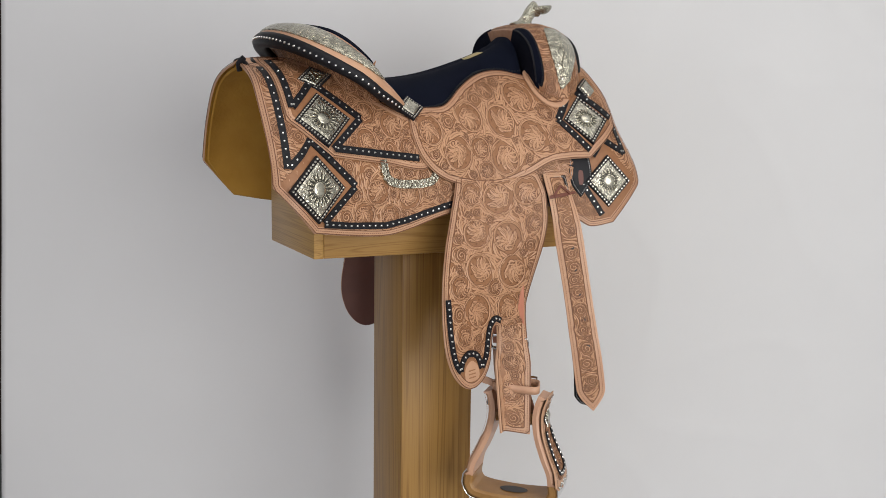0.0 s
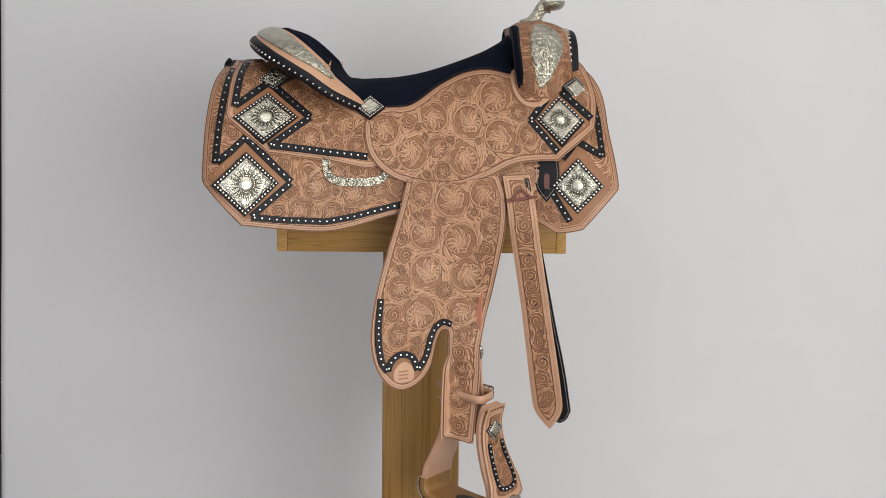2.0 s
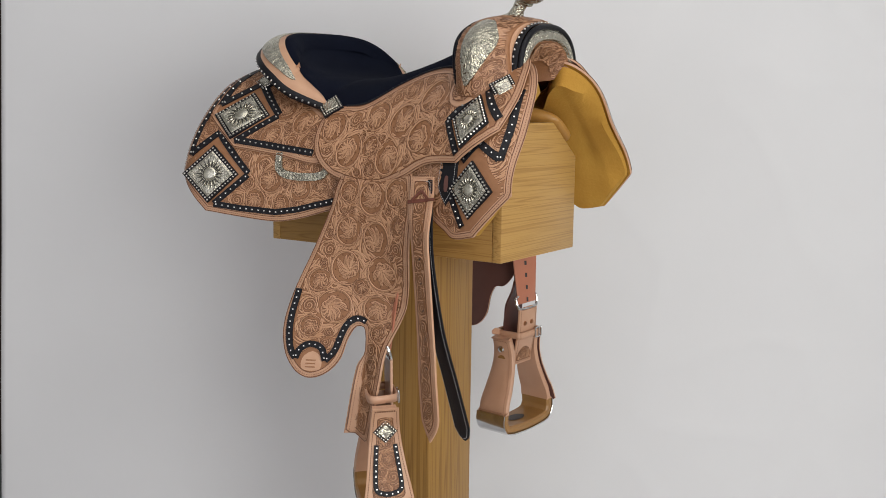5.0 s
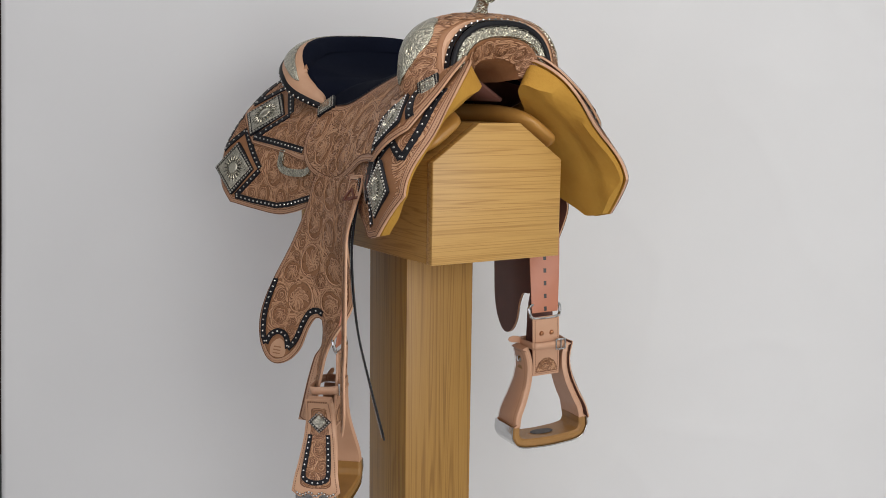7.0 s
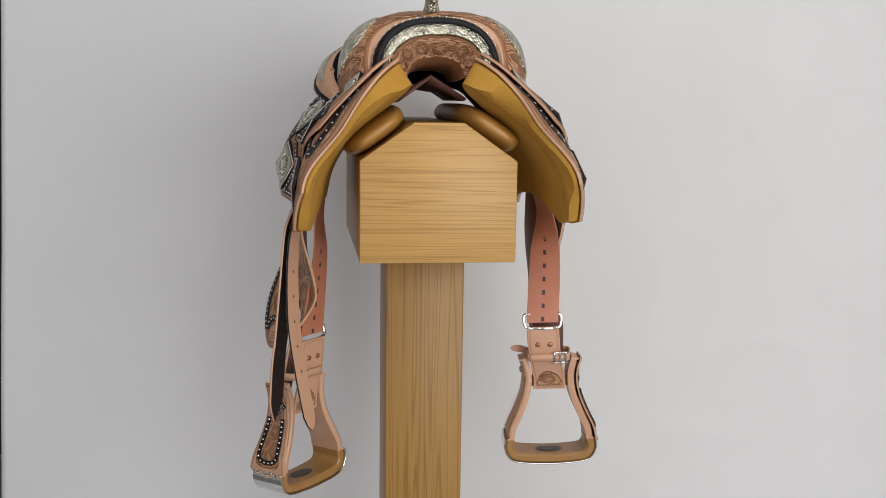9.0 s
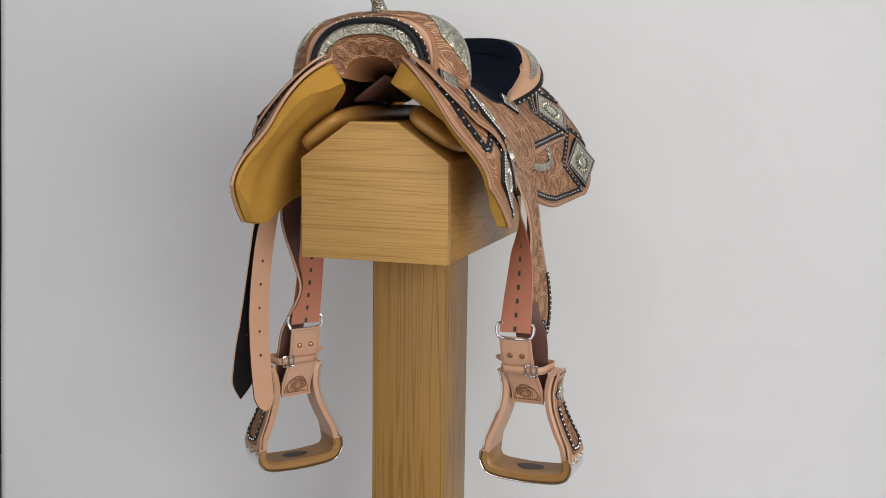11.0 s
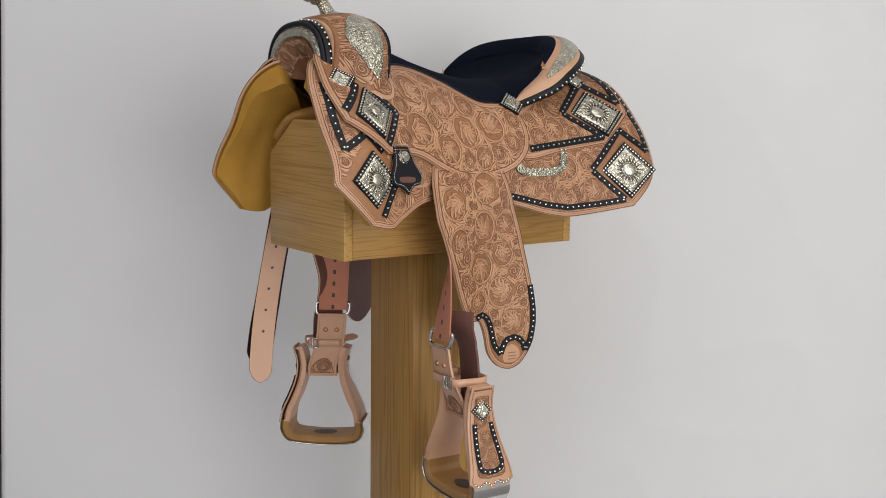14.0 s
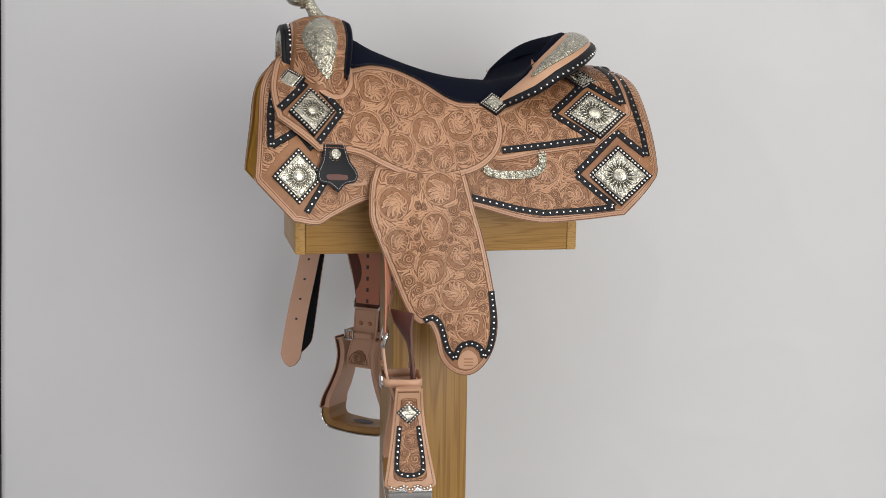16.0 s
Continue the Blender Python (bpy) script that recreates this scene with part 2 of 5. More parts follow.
class Heap:
    """Many small pieces gathered into one mesh."""

    def __init__(self):
        self.v, self.f, self.n = [], [], 0

    def add(self, verts, faces):
        self.v.append(np.asarray(verts))
        self.f += [tuple(i + self.n for i in q) for q in faces]
        self.n += len(verts)

    def part(self, name, mat, parent, label="", smooth=True):
        ob = part(name, (np.concatenate(self.v), self.f), mat, parent, label, smooth)
        if name in ("carving", "carved_relief", "stud_trim", "bead_rim", "bead_row", "stitching", "punching", "pinked_edge", "rivet", "inlay", "thong", "stamp_bars"):
            tagged(ob, kind="stuff")
        return ob


def ribbon(heap, line, width, surf, off, closed=False, thick=0.0):
    """A strip along a 2D line on a surface; width: one number or one for each point."""
    line = np.asarray(line)
    if len(line) < 2:
        return
    if closed:
        t = np.roll(line, -1, 0) - np.roll(line, 1, 0)
    else:
        t = np.gradient(line, axis=0)
    t /= np.maximum(np.linalg.norm(t, axis=1, keepdims=True), 1e-9)
    nn = np.stack([-t[:, 1], t[:, 0]], 1)
    w = (np.ones(len(line)) * width)[:, None] / 2
    k = len(line)
    idx = range(k if closed else k - 1)
    if thick:
        rows = [surf.at(line + nn * w, off), surf.at(line + nn * w * 0.92, off + thick), surf.at(line - nn * w * 0.92, off + thick), surf.at(line - nn * w, off)]
        faces = [(r * k + i, r * k + (i + 1) % k, (r + 1) * k + (i + 1) % k, (r + 1) * k + i) for r in range(3) for i in idx]
    else:
        rows = [surf.at(line + nn * w, off), surf.at(line - nn * w, off)]
        faces = [(i, (i + 1) % k, k + (i + 1) % k, k + i) for i in idx]
    heap.add(np.concatenate(rows), faces)


def along(line, step, closed=False, start=0.0):
    """Points and directions at even steps along a line."""
    line = np.asarray(line, float)
    if closed:
        line = np.concatenate([line, line[:1]])
    seg = np.linalg.norm(np.diff(line, axis=0), axis=1)
    s = np.concatenate([[0], np.cumsum(seg)])
    n = max(1, int(round((s[-1] - 2 * start) / step)))
    at = np.linspace(start, s[-1] - start, n + (0 if closed else 1), endpoint=not closed)
    p = np.stack([np.interp(at, s, line[:, i]) for i in range(line.shape[1])], 1)
    q = np.stack([np.interp(at + 1e-4, s, line[:, i]) - np.interp(at - 1e-4, s, line[:, i]) for i in range(line.shape[1])], 1)
    q /= np.maximum(np.linalg.norm(q, axis=1, keepdims=True), 1e-12)
    return p, q


def dome_shape(seg=8, rings=2):
    v, f = [], []
    for r in range(rings):
        a = r / rings * math.pi / 2
        for s in range(seg):
            b = 2 * math.pi * s / seg
            v.append((math.cos(a) * math.cos(b), math.cos(a) * math.sin(b), math.sin(a)))
    v.append((0, 0, 1))
    for r in range(rings - 1):
        for s in range(seg):
            f.append((r * seg + s, r * seg + (s + 1) % seg, (r + 1) * seg + (s + 1) % seg, (r + 1) * seg + s))
    f += [((rings - 1) * seg + s, (rings - 1) * seg + (s + 1) % seg, rings * seg) for s in range(seg)]
    return np.array(v), f


DOME = dome_shape()


def studs(heap, spots, surf, off, radius):
    """Round-headed studs at 2D spots on a surface."""
    spots = np.asarray(spots).reshape(-1, 2)
    base = surf.at(spots, off)
    nrm = surf.at(spots, off + 1.0) - base
    for p, n in zip(base, nrm):
        a = np.cross(n, (0.3, 0.2, 1.0))
        a /= np.linalg.norm(a)
        b = np.cross(n, a)
        heap.add(p + radius * (DOME[0][:, :1] * a + DOME[0][:, 1:2] * b + 0.8 * DOME[0][:, 2:] * n), DOME[1])


def stitches(heap, line, surf, off, closed=True, step=0.0042, width=0.0011):
    """A row of short raised stitches."""
    p, t = along(line, step, closed)
    n = np.stack([-t[:, 1], t[:, 0]], 1)
    quad = [p - t * step * 0.32 + n * width / 2, p + t * step * 0.32 + n * width / 2, p + t * step * 0.32 - n * width / 2, p - t * step * 0.32 - n * width / 2]
    k = len(p)
    low = surf.at(np.concatenate(quad), off)
    high = surf.at(np.concatenate([q * 0.85 + p * 0.15 for q in quad]), off + 0.0005)
    faces = []
    for i in range(k):
        c = [i, i + k, i + 2 * k, i + 3 * k]
        d = [j + 4 * k for j in c]
        faces.append(tuple(d))
        faces += [(c[j], c[(j + 1) % 4], d[(j + 1) % 4], d[j]) for j in range(4)]
    heap.add(np.concatenate([low, high]), faces)


def loft(rows, closed_u=False, cap=False):
    """Faces between rows of points, each of equal length."""
    rows = [np.asarray(r) for r in rows]
    k, m = len(rows[0]), len(rows)
    faces = []
    for r in range(m - 1):
        for i in range(k if closed_u else k - 1):
            j = (i + 1) % k
            faces.append((r * k + i, r * k + j, (r + 1) * k + j, (r + 1) * k + i))
    if cap:
        faces += [tuple(range(k - 1, -1, -1)), tuple(range((m - 1) * k, m * k))]
    return np.concatenate(rows), faces


def outward(ob):
    bm = bmesh.new()
    bm.from_mesh(ob.data)
    bmesh.ops.recalc_face_normals(bm, faces=bm.faces)
    bm.to_mesh(ob.data)
    bm.free()
    return ob


def tube(line, radius, seg=10, closed=False, flat=1.0):
    """Points of a tube about a 3D line."""
    line = np.asarray(line, float)
    t = np.roll(line, -1, 0) - np.roll(line, 1, 0) if closed else np.gradient(line, axis=0)
    t /= np.linalg.norm(t, axis=1, keepdims=True)
    ref = np.array((0.0, 0.0, 1.0)) if abs(t[:, 2]).max() < 0.95 else np.array((0.31, 0.95, 0.0))
    a = np.cross(t, ref)
    a /= np.maximum(np.linalg.norm(a, axis=1, keepdims=True), 1e-9)
    b = np.cross(t, a)
    r = np.ones(len(line)) * radius
    rows = [p + r[i] * np.array([math.cos(s) * a[i] + flat * math.sin(s) * b[i] for s in np.linspace(0, 2 * math.pi, seg, endpoint=False)]) for i, p in enumerate(line)]
    if closed:
        rows.append(rows[0])
    return loft(rows, True, not closed)


def block(lo, hi, bevel=0.003):
    bm = bmesh.new()
    bmesh.ops.create_cube(bm, size=1)
    lo, hi = Vector(lo), Vector(hi)
    for v in bm.verts:
        v.co = Vector([lo[i] + (v.co[i] + 0.5) * (hi[i] - lo[i]) for i in range(3)])
    if bevel:
        bmesh.ops.bevel(bm, geom=list(bm.edges), offset=bevel, segments=2, profile=0.5, affect="EDGES")
    return bm


# ---------------------------------------------------------------- floral carving


def scroll_shapes(rng, c, r, turn, a0):
    """One carved scroll: a stem that winds round a fanned acanthus flower or into a volute. Gives raised shapes (line, widths, level) and vein lines."""
    shapes, veins = [], []
    c = np.asarray(c, float)

    def put(pts, w, level, low=0.25, peak=1.0):
        s = np.linspace(0, 1, len(pts)) ** peak
        shapes.append((np.asarray(pts), w * np.sin(low + (math.pi - 2 * low) * s), level))

    def polar(rad, ang, o=(0.0, 0.0)):
        return np.stack([c[0] + o[0] + rad * np.cos(ang), c[1] + o[1] + rad * np.sin(ang)], 1)

    big = r > 0.0125
    # leaves that stream off the stem
    n = 8 if big else 5
    for k in range(n):
        b = a0 + turn * (0.5 + 5.6 * k / n)
        s = np.linspace(0, 1, 9)
        lr = r * (0.98 + (0.42 + 0.34 * rng.random()) * s**1.2)
        an = b + turn * (1.15 * s)
        put(polar(lr, an), r * 0.29, -1 - k % 3, 0.10, 0.8)
        veins.append((polar(lr[1:7], an[1:7]), np.full(6, 0.0006), -1 - k % 3))
    # stem
    th = np.linspace(0, 1.85 * math.pi, 30)
    rad = r * ((1.20 if big else 1.0) - (0.36 if big else 0.40) * (th / th[-1]) ** 0.7)
    put(polar(rad, a0 + turn * th), r * (0.15 if big else 0.22), 8, 0.35)
    veins.append((polar(rad[4:26], a0 + turn * th[4:26]), np.full(22, 0.0005), 9))
    if big:
        # flower: serrated petals fanned about a curved rib
        a1 = a0 + turn * 1.85 * math.pi
        o = 0.42 * r * np.array((math.cos(a1), math.sin(a1)))
        m = 10
        for k in range(m):
            f = k / (m - 1) - 0.5
            d = a1 + math.pi + f * 5.2
            way = np.array((math.cos(d), math.sin(d)))
            bb = o @ way
            full = -bb + math.sqrt(max(bb * bb - o @ o + (0.82 * r) ** 2, 0))
            s = np.linspace(0.08, 1.0, 9)
            full *= 1.0 if k % 2 else 0.80 + 0.12 * rng.random()
            ang = d + turn * 0.95 * (s - 0.55) * (1.0 - 0.5 * abs(f))
            put(polar(full * s, ang, o), r * (0.42 if k % 2 else 0.34), 2 + k % 4, 0.16, 1.4)
            for e in (0.0, 0.13, -0.13):
                i = 2 if e == 0.0 else 4
                veins.append((polar(full * s[i:8], ang[i:8] + e, o), np.full(8 - i, 0.0008), 2 + k % 4))
        # rib and seed pod
        q = np.linspace(0, 1, 10)
        put(polar(r * (0.80 - 0.62 * q), a1 + turn * 1.5 * q), r * 0.13, 7, 0.4)
        ring = np.linspace(0, 6.28, 9)
        shapes.append((polar(np.full(9, r * 0.055), ring, o * 0.7), np.full(9, r * 0.13), 9))
        # stop marks between the petal tips
        for k in range(7):
            d = a1 + math.pi + (k / 6 - 0.5) * 4.4
            p = polar(r * np.array((0.70, 0.74, 0.79)), np.full(3, d))
            veins.append((p, np.full(3, 0.0022), 6))
    else:
        th = np.linspace(0, 2.6 * math.pi, 20)
        put(polar(r * 0.62 * np.exp(-0.20 * th), a0 + turn * (th + 5.6)), r * 0.26 * np.exp(-0.10 * th), 5, 0.35)
    return shapes, veins


def clip_runs(lines, field, avoid, rings=()):
    """The stretches of the lines that lie in the field, outside what is to be avoided and outside other scrolls."""
    if not lines:
        return []
    flat = np.concatenate([q[0] for q in lines])
    fine = inside(field, flat)
    for a in avoid:
        fine &= ~inside(a, flat)
    for c, r in rings:
        fine &= (flat[:, 0] - c[0]) ** 2 + (flat[:, 1] - c[1]) ** 2 > r * r
    start, runs = 0, []
    for pts, w, level in lines:
        good = fine[start:start + len(pts)]
        start += len(pts)
        run = []
        for k in range(len(pts) + 1):
            if k < len(pts) and good[k]:
                run.append(k)
            else:
                if len(run) > 2:
                    runs.append((pts[run], w[run], level))
                run = []
    return runs


STEP = 0.00007


def strips(heap, runs, surf, off, grow=0.0, crown=0.0):
    """Tapered strips laid in order of level: flat, or with a raised crown."""
    if not runs:
        return
    left, right, mid, lift, faces, n = [], [], [], [], [], 0
    total = sum(len(q[0]) for q in runs)
    for p, w, level in runs:
        t = np.gradient(p, axis=0)
        t /= np.maximum(np.linalg.norm(t, axis=1, keepdims=True), 1e-9)
        d = np.stack([-t[:, 1], t[:, 0]], 1) * (w[:, None] / 2 + grow)
        left.append(p + d)
        right.append(p - d)
        mid.append(p)
        lift.append(np.full(len(p), off + STEP * (level + 4)))
        rows = range(2) if crown else range(1)
        faces += [(r * total + n + i, r * total + n + i + 1, (r + 1) * total + n + i + 1, (r + 1) * total + n + i) for r in rows for i in range(len(p) - 1)]
        n += len(p)
    up = np.concatenate(lift)
    if crown:
        tall = np.concatenate([np.minimum(q[1] * crown, 0.0009) for q in runs])
        heap.add(surf.at(np.concatenate(left + mid + right), np.concatenate([up, up + tall, up])), faces)
    else:
        heap.add(surf.at(np.concatenate(left + right), np.concatenate([up, up])), faces)


def carve(name, outline, surf, off, parent, seed, margin=0.010, avoid=(), largest=0.034, frame_line=True, ground=True):
    """Sinks a field of scrolls into a panel: a darkened ground, raised stems, leaves and flowers, and the cuts round them."""
    rng = random.Random(seed)
    field = inset(np.asarray(outline), margin)
    if len(field) < 6:
        return
    lo, hi = field.min(0), field.max(0)
    placed = []
    r = largest
    while r > 0.005:
        cand = np.array([(rng.uniform(lo[0], hi[0]), rng.uniform(lo[1], hi[1])) for _ in range(300)])
        cand = cand[inside(field, cand)]
        if not len(cand):
            r *= 0.86
            continue
        dist = edge_distance(field, cand)
        ok = np.ones(len(cand), bool)
        for a in avoid:
            ok &= ~inside(a, cand)
            dist = np.minimum(dist, edge_distance(a, cand))
        for c, good, d in zip(cand, ok, dist):
            if good and d > r * 1.06 and not any(np.hypot(c[0] - q[0], c[1] - q[1]) < (r + s) * 1.10 for q, s in placed):
                placed.append((c, r))
        r *= 0.90 if r > 0.012 else 0.78
    runs, vein_runs = [], []
    for i, (c, rr) in enumerate(placed):
        shapes, veins = scroll_shapes(rng, c, rr, 1 if rng.random() < 0.5 else -1, rng.random() * 6.28)
        near = [(q, s * 1.08) for k, (q, s) in enumerate(placed) if k != i and np.hypot(*(q - c)) < rr * 1.7 + s * 1.1]
        runs += clip_runs(shapes, field, avoid, near)
        vein_runs += clip_runs(veins, field, avoid, near)
    # long leaves that stream round the scrolls
    if placed:
        cen = np.array([q for q, _ in placed]).reshape(-1, 2)
        rds = np.array([q for _, q in placed])
        spin = np.array([1.0 if rng.random() < 0.5 else -1.0 for _ in placed])
        cell = 0.0036
        taken = set()
        seeds = np.array([(rng.uniform(lo[0], hi[0]), rng.uniform(lo[1], hi[1])) for _ in range(int(120000 * (hi - lo).prod()) + 20)])
        seeds = seeds[inside(field, seeds)]
        extra = []

        def flow(p):
            v = p - cen
            g = np.hypot(v[:, 0], v[:, 1])
            if (g < rds * 1.10).any():
                return None
            w8 = np.exp(-(g - rds) / 0.006) * spin
            t = np.array((np.sum(-v[:, 1] / g * w8), np.sum(v[:, 0] / g * w8)))
            n = np.hypot(*t)
            return t / n if n > 1e-9 else None

        for p0 in seeds:
            track = []
            for way in (1, -1):
                p, half = p0.copy(), []
                for _ in range(9):
                    key = (int(p[0] // cell), int(p[1] // cell))
                    if key in taken:
                        break
                    d = flow(p)
                    if d is None:
                        break
                    half.append(p.copy())
                    p = p + way * d * 0.0021
                track = half[::-1] + track[1:] if way < 0 else half
                if not half:
                    break
            if len(track) > 4:
                track = np.array(track)
                for p in track:
                    taken.add((int(p[0] // cell), int(p[1] // cell)))
                extra.append((track, 0.0034 * np.sin(np.linspace(0.1, math.pi - 0.3, len(track)) ** 0.9), -4 + len(extra) % 2))
        runs += clip_runs(extra, field, avoid)
    heap, high = Heap(), Heap()
    strips(heap, runs, surf, off + 0.0004, 0.0009)
    strips(high, runs, surf, off + 0.00045, 0.0, 0.22)
    strips(heap, vein_runs, surf, off + 0.0014)
    if frame_line:
        ribbon(heap, field, 0.0014, surf, off + 0.0011, closed=True)
    if ground:
        sheet("carved_ground", field, surf, off - 0.002, 0.0023, LEATHER, parent, "brown matted ground of the carving", rounded=0.0002, grid=0.012)
    if high.n:
        high.part("carved_relief", RELIEF, parent, "raised tan leaves and flowers of the carving")
    if heap.n:
        heap.part(name, CUT, parent, "brown antiqued lines of floral carving", smooth=False)


# ---------------------------------------------------------------- room


def room():
    # Shell added almost wholly out of view, to give the silver plain grey to reflect.
    fl = part("floor", block((-2.6, -3.6, -0.05), (2.6, 1.9, 0.0), 0), FLOOR, None, smooth=False)
    tagged(fl, "plain grey floor added out of view", "floor", kind="structure")
    for nm, lo, hi in (("wall_south", (-2.7, -3.7, 0), (2.7, -3.6, 2.9)), ("wall_west", (-2.7, -3.6, 0), (-2.6, 1.9, 2.9)), ("wall_east", (2.6, -3.6, 0), (2.7, 1.9, 2.9)), ("wall_north", (-2.7, 1.9, 0), (2.7, 2.0, 2.9))):
        tagged(part(nm, block(lo, hi, 0), DARKWALL if nm == "wall_north" else WALL, None, smooth=False), "plain wall added to close the room", "wall", kind="structure")
    tagged(part("ceiling", block((-2.7, -3.7, 2.9), (2.7, 2.0, 3.0), 0), WALL, None, smooth=False), "plain white ceiling added out of view", "ceiling", kind="structure")


BACK_Y = 0.56


def backdrop():
    """Hanging sheet of paper with faint creases, swept forward onto the floor."""
    us = np.linspace(0, 1, 200)
    prof = [(BACK_Y, z) for z in np.linspace(2.7, 0.35, 150)]
    prof += [(BACK_Y - 0.33 * (1 - math.cos(a)), 0.35 - 0.33 * math.sin(a)) for a in np.linspace(0.1, math.pi / 2, 12)]
    prof += [(BACK_Y - 0.33 - d, 0.012) for d in (0.2, 0.5)]
    rows = []
    for y, z in prof:
        row = []
        left = -1.059 - 0.0458 * (1.211 - z)
        for x in left + us * (1.7 - left):
            h = 0.0
            if z > 0.3:
                h = 0.010 * noise.noise((x * 1.3, z * 0.35, 3.0)) + 0.004 * noise.noise((x * 3.0 + z, z * 2.2 - x, 7.0))
                crease = max(0.0, noise.noise((x * 2.1 + z * 1.2, z * 2.6 - x * 0.8, 1.0)))
                h += 0.006 * crease * crease * (1.0 if x > 0.2 else 0.3)
                ridge = 1.0 - abs(noise.noise((x * 2.3 + z * 1.6, z * 3.0 - x * 1.7, 5.0)))
                h += 0.005 * ridge**10 * float(smoothstep(0.15, 0.7, x))
            row.append((x, y - h, z))
        rows.append(row)
    v, f = loft(rows)
    ob = part("backdrop", (v, f), PAPER, None)
    md = ob.modifiers.new("thickness", "SOLIDIFY")
    md.thickness, md.offset = 0.002, 1
    tagged(ob, "pale grey seamless paper backdrop with faint creases", "backdrop", kind="structure")


# ---------------------------------------------------------------- stand


def saddle_stand():
    st = empty("saddle_stand")
    tagged(st, "varnished ash saddle stand with gabled block on a square post", "saddle stand")
    xf, xr, w, yo = 0.267, -0.275, 0.138, -0.004
    zb, zs, zt, wt = 1.4 - 0.286, 1.4 - 0.107, 1.4 - 0.041, 0.044
    section = [(-w, zb), (w, zb), (w, zs), (wt, zt), (-wt, zt), (-w, zs)]

    def prism(x0, x1, grow=0.0):
        bm = bmesh.new()
        a = [bm.verts.new((x0, yo + y * (1 + grow), z + (grow * 0.05 if z > zs else -grow * 0.05))) for y, z in section]
        b = [bm.verts.new((x1, yo + y * (1 + grow), z + (grow * 0.05 if z > zs else -grow * 0.05))) for y, z in section]
        bm.faces.new(a[::-1])
        bm.faces.new(b)
        for i in range(6):
            j = (i + 1) % 6
            bm.faces.new((a[i], a[j], b[j], b[i]))
        bmesh.ops.recalc_face_normals(bm, faces=bm.faces)
        bmesh.ops.bevel(bm, geom=list(bm.edges), offset=0.0018, segments=2, profile=0.5, affect="EDGES")
        return bm

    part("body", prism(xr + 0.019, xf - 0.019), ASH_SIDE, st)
    part("end_board", prism(xf - 0.0188, xf, 0.004), ASH_FRONT, st, "varnished end board with wavy grain, sheen lightened in its colour")
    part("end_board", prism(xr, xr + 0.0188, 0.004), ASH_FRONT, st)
    h = 0.0765
    part("post", block((-h - 0.002, -h - 0.004, 0.0), (h - 0.002, h - 0.004, zb - 0.0005), 0.004), ASH_POST, st, "square varnished ash post")
    return st


# ---------------------------------------------------------------- saddle


def base_y(x, z):
    """Half width of the saddle's side at length x and height z."""
    x, z = np.asarray(x, float), np.asarray(z, float)

    def poly(xx, zz):
        return 0.1308 - 0.0222 * xx + 0.5861 * xx * xx - 1.0731 * zz - 3.2292 * zz * zz + 0.1322 * xx * zz

    z0 = np.maximum(z, -0.15)
    y = poly(x, z0) + 0.12 * np.maximum(-0.15 - z, 0)
    y = y - (3.4 + 5.0 * np.exp(-((z + 0.04) / 0.06) ** 2)) * np.maximum(x - 0.25, 0) ** 2
    y = y - 11.0 * np.maximum(-0.33 - x, 0) ** 2
    w = smoothstep(-0.12, -0.30, x)
    s = np.clip((z + 0.02) / 0.088, 0, 1.0)
    y = y - w * np.maximum(poly(x, 0.068), 0) * s**5
    y = y - 0.018 + 0.012 * smoothstep(-0.02, 0.24, x) - 0.008 * smoothstep(-0.03, 0.03, z) * smoothstep(0.18, 0.26, x)
    return np.maximum(y, 0.004)


def side_surf(sg):
    tuck = 0.009 if sg > 0 else 0.0
    return Surf(lambda x, z: np.stack([x, sg * np.maximum(base_y(x, z) - tuck * smoothstep(-0.12, -0.30, x) * smoothstep(0.05, -0.05, z), 0.004), z], 1), -1.0 if sg > 0 else 1.0)


def ribbon_part(name, lines, width, surf, off, mat, parent, thick=0.0012, label=""):
    h = Heap()
    for ln in lines:
        ribbon(h, ln, width, surf, off, thick=thick)
    return h.part(name, mat, parent, label, smooth=False)


def densify(pts, step=0.006):
    return along(pts, step)[0]


def inlay(lines, surf, off, parent, width=0.0118, step=0.0122):
    """Black inlaid strips set with a row of round studs."""
    h, s = Heap(), Heap()
    for ln in lines:
        ln = densify(ln)
        ribbon(h, ln, width, surf, off + 0.0008, thick=0.0020)
        studs(s, along(ln, step, start=0.005)[0], surf, off + 0.0027, 0.0023)
    ob = h.part("inlay", BLACK, parent, "black leather inlay strip", smooth=False)
    s.part("stud_trim", STUD, parent, "row of bright round studs")
    return ob


